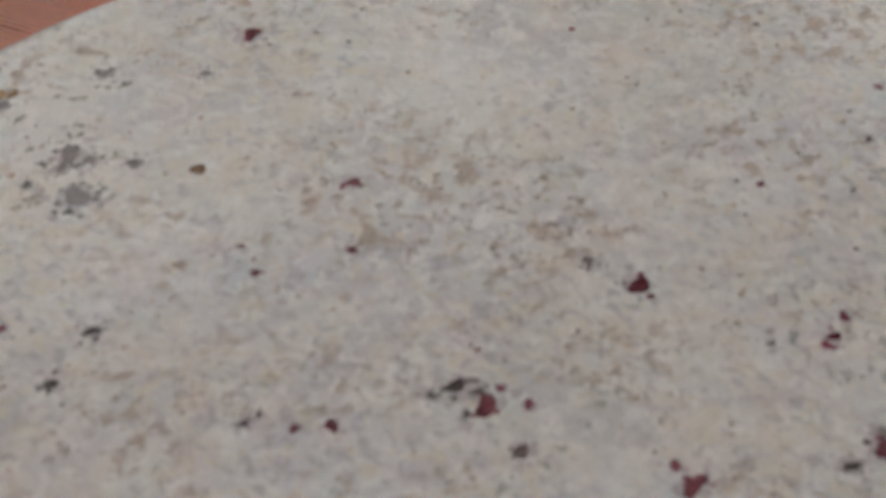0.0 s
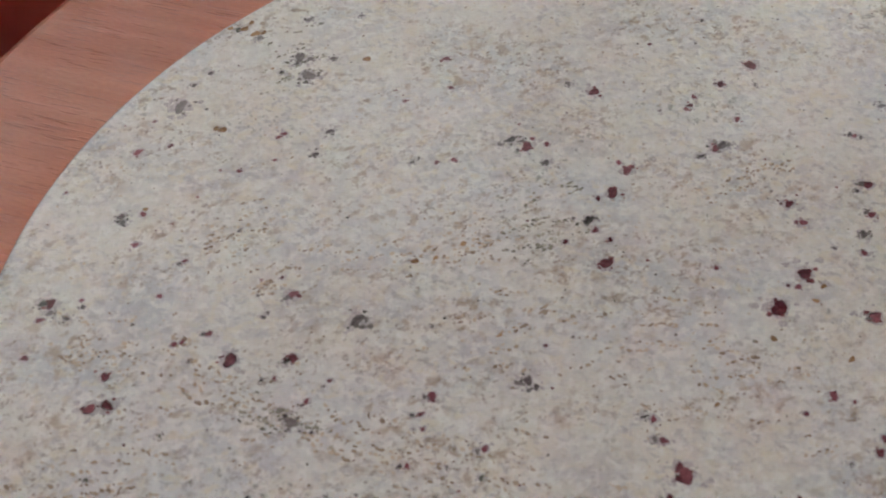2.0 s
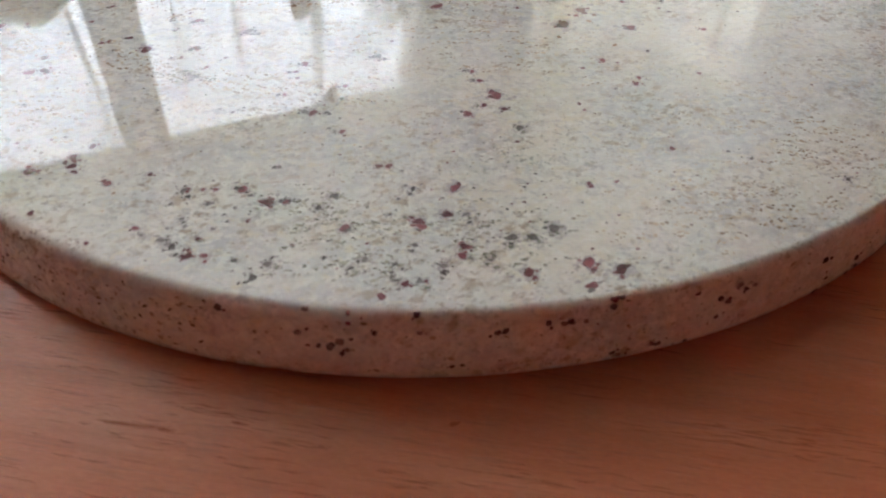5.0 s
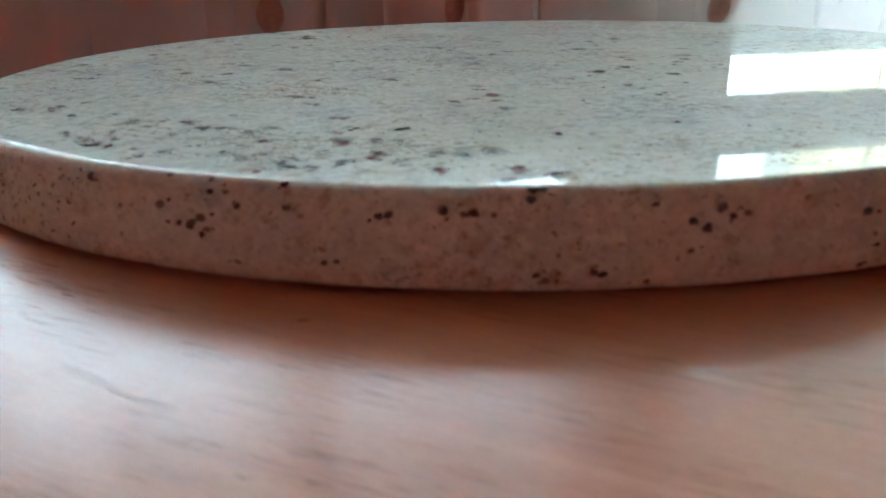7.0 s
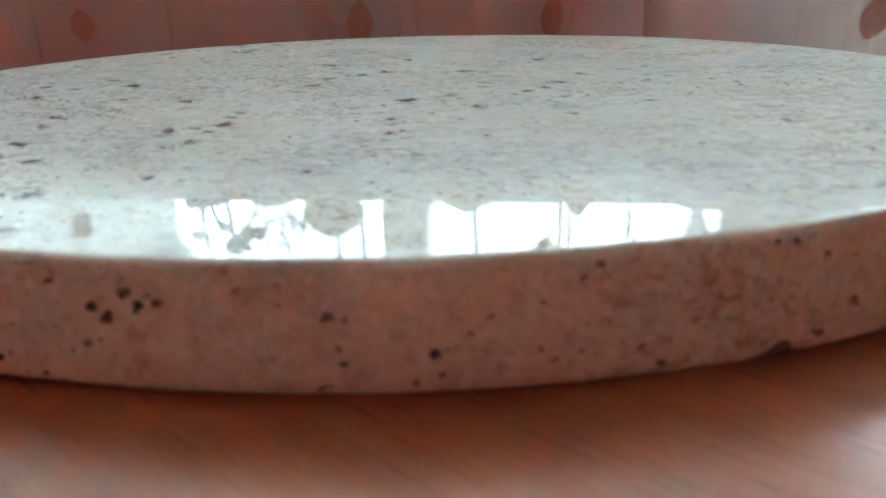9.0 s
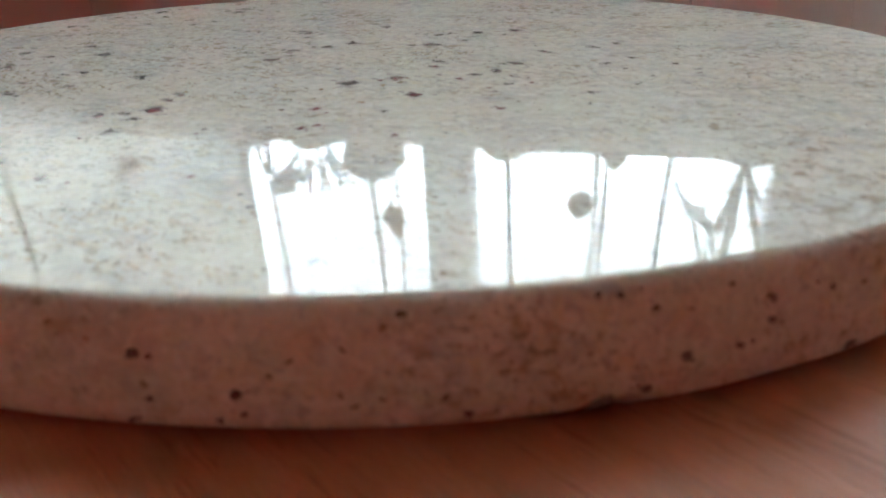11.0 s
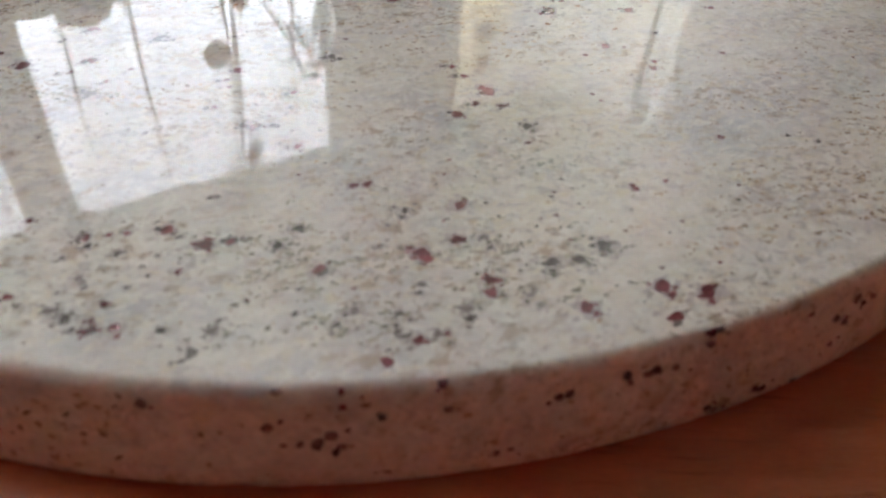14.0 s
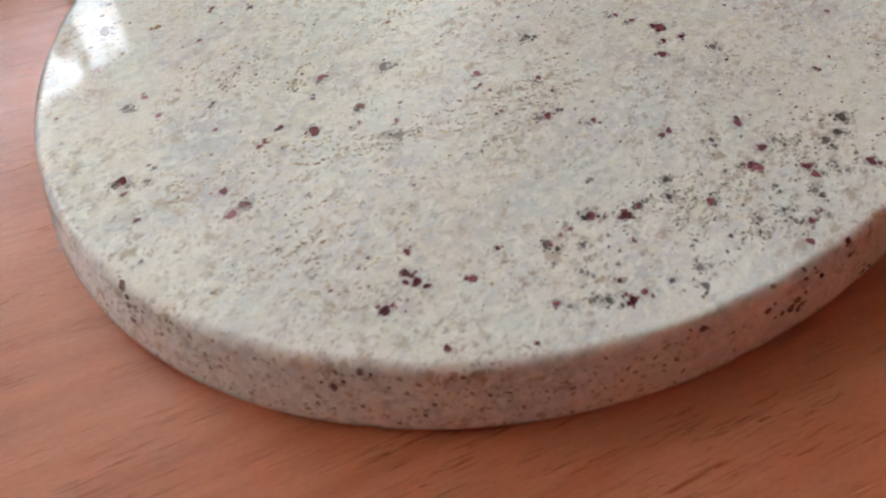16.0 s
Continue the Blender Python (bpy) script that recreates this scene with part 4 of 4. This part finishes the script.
MICA_STREWN_C = [
    (-0.0230, -0.1580, 0.0007), (-0.0230, -0.0420, 0.0008), (-0.0180, -0.0670, 0.0008), (-0.0150, -0.0920, 0.0008), (-0.0150, -0.0810, 0.0012),
    (-0.0130, -0.0950, 0.0010), (-0.0120, -0.1750, 0.0007), (-0.0070, -0.1840, 0.0007), (-0.0070, -0.0630, 0.0012), (-0.0030, -0.1770, 0.0009),
    (-0.0020, -0.1850, 0.0007), (-0.0020, -0.1810, 0.0011), (-0.0010, -0.0880, 0.0008), (0.0010, -0.1760, 0.0009), (0.0060, -0.1680, 0.0010),
    (0.0060, -0.1400, 0.0008), (0.0100, -0.1330, 0.0010), (0.0110, -0.1380, 0.0010), (0.0110, -0.0410, 0.0015), (0.0140, -0.0440, 0.0009),
    (0.0150, -0.1800, 0.0013), (0.0260, -0.1750, 0.0011), (0.0290, 0.0620, 0.0013), (0.0300, -0.1570, 0.0012), (0.0430, -0.0890, 0.0009),
    (0.0430, 0.0230, 0.0008), (0.0520, -0.0580, 0.0012), (0.0520, 0.0220, 0.0011), (0.0540, -0.0660, 0.0012), (0.0640, -0.1970, 0.0015),
]
MICA_STREWN_D = [
    (0.0680, -0.1940, 0.0008), (0.1140, 0.0500, 0.0014), (0.1180, -0.0820, 0.0008), (0.1410, -0.0020, 0.0009), (0.1490, -0.1330, 0.0009),
    (0.1570, -0.1390, 0.0009), (0.1590, 0.0120, 0.0014), (0.1590, 0.0220, 0.0010), (0.1620, 0.0250, 0.0015), (0.1660, 0.0490, 0.0013),
    (0.1700, 0.0470, 0.0010), (0.1850, 0.0620, 0.0016), (0.1910, -0.1580, 0.0014),
]
OLIVE_SPOTS_A = [
    (-0.1390, -0.0570, 0.0013), (-0.1150, -0.0450, 0.0011), (-0.1040, -0.0620, 0.0009), (-0.0890, 0.1380, 0.0022), (-0.0740, -0.0410, 0.0015),
    (-0.0440, -0.1710, 0.0009), (-0.0420, -0.1680, 0.0014), (-0.0260, -0.1420, 0.0009), (-0.0150, -0.1750, 0.0014), (-0.0070, -0.0720, 0.0014),
    (0.0080, -0.1860, 0.0013), (0.0310, -0.1790, 0.0012), (0.0340, -0.1810, 0.0017), (0.0340, -0.1760, 0.0014), (0.0420, -0.1720, 0.0017),
    (0.0510, -0.0860, 0.0014), (0.0530, -0.1710, 0.0015), (0.0610, -0.1680, 0.0016), (0.0660, -0.1070, 0.0015),
]
SIDE_DARK_A = [
    (-179.9, 0.5785, 0.0016), (-179.1, 0.5760, 0.0009), (-179.0, 0.5725, 0.0011), (-178.7, 0.5670, 0.0012), (-157.5, 0.5705, 0.0014),
    (-156.6, 0.5730, 0.0008), (-155.1, 0.5775, 0.0011), (-149.1, 0.5660, 0.0007), (-126.9, 0.5760, 0.0012), (-120.5, 0.5710, 0.0012),
    (-120.0, 0.5795, 0.0010), (-118.8, 0.5665, 0.0008), (-117.9, 0.5665, 0.0013), (-117.2, 0.5685, 0.0012), (-117.0, 0.5640, 0.0008),
    (-116.6, 0.5655, 0.0008), (-114.6, 0.5725, 0.0008), (-111.2, 0.5730, 0.0010), (-108.5, 0.5590, 0.0008), (-107.7, 0.5595, 0.0007),
    (-105.3, 0.5720, 0.0011), (-104.7, 0.5725, 0.0012), (-101.4, 0.5740, 0.0010), (-100.1, 0.5730, 0.0010), (-99.6, 0.5735, 0.0012),
    (-98.4, 0.5730, 0.0007), (-96.3, 0.5770, 0.0010), (-95.7, 0.5570, 0.0009), (-95.6, 0.5795, 0.0010), (-95.1, 0.5555, 0.0010),
]
SIDE_DARK_B = [
    (-92.3, 0.5575, 0.0009), (-91.8, 0.5570, 0.0011), (-89.1, 0.5545, 0.0007), (-86.7, 0.5625, 0.0008), (-86.6, 0.5700, 0.0011),
    (-85.8, 0.5680, 0.0011), (-84.9, 0.5735, 0.0013), (-84.2, 0.5710, 0.0010), (-83.3, 0.5715, 0.0010), (-75.3, 0.5540, 0.0008),
    (-75.2, 0.5690, 0.0012), (-74.3, 0.5595, 0.0007), (-71.0, 0.5550, 0.0007), (-70.2, 0.5610, 0.0011), (-69.8, 0.5565, 0.0007),
    (-59.4, 0.5550, 0.0009), (-53.6, 0.5775, 0.0006), (-52.5, 0.5770, 0.0006), (-50.7, 0.5560, 0.0010), (-48.8, 0.5620, 0.0010),
    (-45.8, 0.5620, 0.0009), (-44.0, 0.5660, 0.0008), (-44.0, 0.5705, 0.0006), (-40.2, 0.5700, 0.0008), (-38.1, 0.5545, 0.0014),
]
SIDE_GARNETS_A = [
    (-116.7, 0.5790, 0.0006), (-116.6, 0.5760, 0.0008), (-111.5, 0.5795, 0.0011), (-96.2, 0.5795, 0.0012), (-89.0, 0.5750, 0.0008),
]
# drifts of crumbs along the flow of the stone: x, y, half-length, half-width, turn, count
TAN_DRIFTS = [
    (-0.094, 0.031, 0.012, 0.006, 5, 60), (0.000, 0.014, 0.020, 0.004, 11, 70), (0.117, 0.033, 0.022, 0.003, 13, 45), (-0.095, -0.030, 0.045, 0.007, -30, 110),
    (-0.030, -0.060, 0.045, 0.009, -22, 130), (-0.145, -0.010, 0.012, 0.006, 0, 40), (-0.136, -0.062, 0.022, 0.013, -10, 120), (-0.061, 0.014, 0.040, 0.005, 8, 70),
    (0.075, -0.038, 0.035, 0.017, -5, 120), (0.007, -0.021, 0.030, 0.009, 5, 60), (0.130, -0.170, 0.040, 0.012, -4, 230), (0.185, -0.130, 0.028, 0.020, -15, 170),
]
OLIVE_DRIFTS = [
    (0.030, 0.024, 0.014, 0.010, 5, 80), (-0.024, -0.148, 0.020, 0.017, -5, 150), (-0.075, -0.044, 0.018, 0.004, -25, 45), (0.040, -0.172, 0.018, 0.010, 5, 60),
    (-0.066, 0.114, 0.014, 0.012, 5, 55), (0.000, -0.165, 0.035, 0.012, 0, 80),
]


def cluster(meshes, x, y, r, count, spread, size):
    """A crystal broken into a core and crumbs round it."""
    inlay(meshes, x, y, r)
    HALOES.append((x + rnd.uniform(-0.3, 0.3) * r, y + rnd.uniform(-0.2, 0.2) * r, r * rnd.uniform(1.3, 1.8)))
    for k in range(count + 2):
        a, q = rnd.uniform(0, 6.28), rnd.uniform(1.4, 2.8)
        HALOES.append((x + q * r * math.cos(a), y + 0.7 * q * r * math.sin(a), r * rnd.uniform(0.25, 0.6)))
    for k in range(count):
        a, q = rnd.uniform(0, 6.28), rnd.uniform(0.85, spread)
        CRUMBS[meshes[0].name].append((x + q * r * math.cos(a), y + 0.75 * q * r * math.sin(a), r * rnd.uniform(0.18, size)))


for x, y, r in GARNETS_MIDDLE + GARNETS_FRONT + GARNETS_BACK + GARNETS_WEST_TO_EAST_A + GARNETS_WEST_TO_EAST_B + GARNETS_WEST_TO_EAST_C + GARNETS_STREWN_A:
    cluster(GARNET_MESHES, x, y, r * 1.28, 3 if r > 0.0014 else 1, 1.5, 0.5)
for x, y, r in DARK_FLAKES + DARK_FLAKES_BACK + MICA_WEST_TO_EAST_A + MICA_WEST_TO_EAST_B + MICA_STREWN_A + MICA_STREWN_B + MICA_STREWN_C + MICA_STREWN_D:
    cluster(DARK_MESHES, x, y, r * 1.08, 6 if r > 0.0012 else 3, 2.0, 0.5)
for x, y, r in RUST + RUST_MORE:
    inlay(RUST_MESHES, x, y, r)
OLIVE_MESHES = flakes("olive_mica", OLIVE)
for x, y, r in OLIVE_SPOTS_A:
    cluster(OLIVE_MESHES, x, y, r * 0.8, 6, 2.2, 0.6)
for name, material, rows in (("dark_mica", BIOTITE_SIDE, SIDE_DARK_A + SIDE_DARK_B), ("garnet", GARNET_SIDE, SIDE_GARNETS_A)):
    for a, z, r in rows:
        side_inlay(name, material, a, z, r * 1.15)
        side_inlay("garnet", GARNET_SIDE, a + rnd.uniform(-1, 1) * 1.1, z + rnd.uniform(-0.002, 0.002), r * rnd.uniform(0.3, 0.55))
side_inlay("dark_mica", BIOTITE_SIDE, math.degrees(CHIP), TABLE_Z + 0.0032, 0.0028)   # a dark patch, built like the flakes, over the chip in the lower arris

# small flakes strewn over the slab, thickest in a drift near its front
for k in range(190):
    if k < 75:
        x, y = rnd.gauss(0.015, 0.055), rnd.gauss(-0.155, 0.018)
    else:
        a, q = rnd.uniform(0, 6.28), math.sqrt(rnd.random())
        x, y = CENTRE.x + 0.25 * q * math.cos(a), CENTRE.y + 0.19 * q * math.sin(a)
    u, v = (x - CENTRE.x) / (HALF_LONG - 0.009), (y - CENTRE.y) / (HALF_SHORT - 0.009)
    if u * u + v * v < 0.97:
        CRUMBS["garnet" if k % 5 < 2 else "dark_mica"].append((x, y, rnd.uniform(0.0004, 0.0010)))


def crumbs_bm(places, height):
    """Thin ragged crumbs in one mesh, each an island of its own."""
    bm = bmesh.new()
    for x, y, r in places:
        ph = rnd.uniform(0, 6.28)
        ring = []
        for i in range(10):
            a = 2 * math.pi * i / 10
            q = r * (0.88 + 0.17 * math.sin(3 * a + ph) + rnd.uniform(-0.17, 0.17))
            ring.append((x + q * math.cos(a), y + 0.72 * q * math.sin(a)))
        if all(((px - CENTRE.x) / (HALF_LONG - 0.008)) ** 2 + ((py - CENTRE.y) / (HALF_SHORT - 0.008)) ** 2 < 0.97 for px, py in ring):
            bm.faces.new([bm.verts.new((px, py, TOP + height + rnd.uniform(0, 0.000008))) for px, py in ring])
    return bm


# crumbs strewn round the crystals, and the grey-lilac feldspar about them
tagged(part("feldspar_crumbs", crumbs_bm(HALOES, 0.00002), FELDSPAR, slab, "grey-lilac feldspar round the dark crystals"), kind="stuff")
tagged(part("garnet_crumbs", crumbs_bm(CRUMBS["garnet"], 0.00004), GARNET_DUST, slab, "tiny wine-red garnets"), kind="stuff")
tagged(part("mica_crumbs", crumbs_bm(CRUMBS["dark_mica"], 0.00004), MICA_DUST, slab, "tiny grey-black mica flakes"), kind="stuff")


def strewn(drifts, spare, seed):
    """Places, sizes and turns of crumbs in the drifts, with some spare ones all over the slab."""
    rnd = random.Random(seed)
    rows = []
    for x, y, lx, ly, turn, count in drifts:
        c, s = math.cos(radians(turn)), math.sin(radians(turn))
        for _ in range(count // 2):   # crumbs lie in short strings
            u, v = rnd.gauss(0, 0.65) * lx, rnd.gauss(0, 0.95) * ly
            for k in range(rnd.randint(1, 5)):
                rows.append((x + c * u - s * v, y + s * u + c * v, rnd.uniform(0.0004, 0.0013), turn + rnd.gauss(0, 25)))
                u, v = u + rnd.uniform(0.0010, 0.0028), v + rnd.gauss(0, 0.0007)
    for _ in range(spare):
        a, q = rnd.uniform(0, 6.28), math.sqrt(rnd.random())
        rows.append((CENTRE.x + HALF_LONG * q * math.cos(a), CENTRE.y + HALF_SHORT * q * math.sin(a), rnd.uniform(0.0003, 0.0009), rnd.gauss(5, 30)))
    return rows


def drift_bm(rows, height, seed):
    """Ragged crumbs, longer than wide, lying along the flow."""
    rnd = random.Random(seed)
    bm = bmesh.new()
    for x, y, r, turn in rows:
        if ((x - CENTRE.x) / (HALF_LONG - 0.011)) ** 2 + ((y - CENTRE.y) / (HALF_SHORT - 0.011)) ** 2 > 0.97:
            continue
        c, s = math.cos(radians(turn)), math.sin(radians(turn))
        thin, lift = rnd.uniform(0.4, 0.75), rnd.uniform(0, 0.000008)
        ring = []
        for i in range(8):
            q = r * rnd.uniform(0.6, 1.15)
            u, v = q * math.cos(i * math.pi / 4), thin * q * math.sin(i * math.pi / 4)
            ring.append(bm.verts.new((x + c * u - s * v, y + s * u + c * v, TOP + height + lift)))
        bm.faces.new(ring)
    return bm


def rim_bm(count, first, last, seed):
    """The same crumbs on the slab's side, between two angles."""
    rnd = random.Random(seed)
    zs, ins = [p[1] for p in PROFILE], [p[0] for p in PROFILE]
    bm = bmesh.new()
    for _ in range(count):
        a, rel = radians(rnd.uniform(first, last)), rnd.uniform(0.006, 0.0275)
        r, thin, turn = rnd.uniform(0.0005, 0.0014), rnd.uniform(0.35, 0.7), rnd.gauss(-0.2, 0.5)
        ring = []
        for i in range(8):
            q = r * rnd.uniform(0.6, 1.15)
            u, v = q * math.cos(i * math.pi / 4), thin * q * math.sin(i * math.pi / 4)
            u, v = u * math.cos(turn) - v * math.sin(turn), u * math.sin(turn) + v * math.cos(turn)
            z = min(0.0288, rel + v)
            x, y = oval(a + u / 0.23, float(np.interp(z, zs, ins)) - 0.0004)
            ring.append(bm.verts.new(Vector((x, y, TABLE_Z + z + 0.0001)) + lean(TABLE_Z + z)))
        bm.faces.new(ring)
    return bm


tagged(part("olive_crumbs", crumbs_bm(CRUMBS["olive_mica"], 0.00004), OLIVE_DUST, slab, "tiny olive-grey mica flakes"), kind="stuff")
tagged(part("tan_drift", drift_bm(strewn(TAN_DRIFTS, 1500, 5), 0.000024, 6), TAN_DUST, slab, "drifts of tan and brown crumbs"), kind="stuff")
tagged(part("olive_drift", drift_bm(strewn(OLIVE_DRIFTS, 250, 7), 0.000032, 8), OLIVE_DUST, slab, "drifts of olive-grey crumbs"), kind="stuff")
tagged(part("rim_crumbs", rim_bm(420, -215, -128, 9), RIM_DUST, slab, "brown flecks on the slab's side"), kind="stuff")
tagged(part("rim_crumbs", rim_bm(90, -128, 20, 10), RIM_DUST, slab, "brown flecks on the slab's side"), kind="stuff")
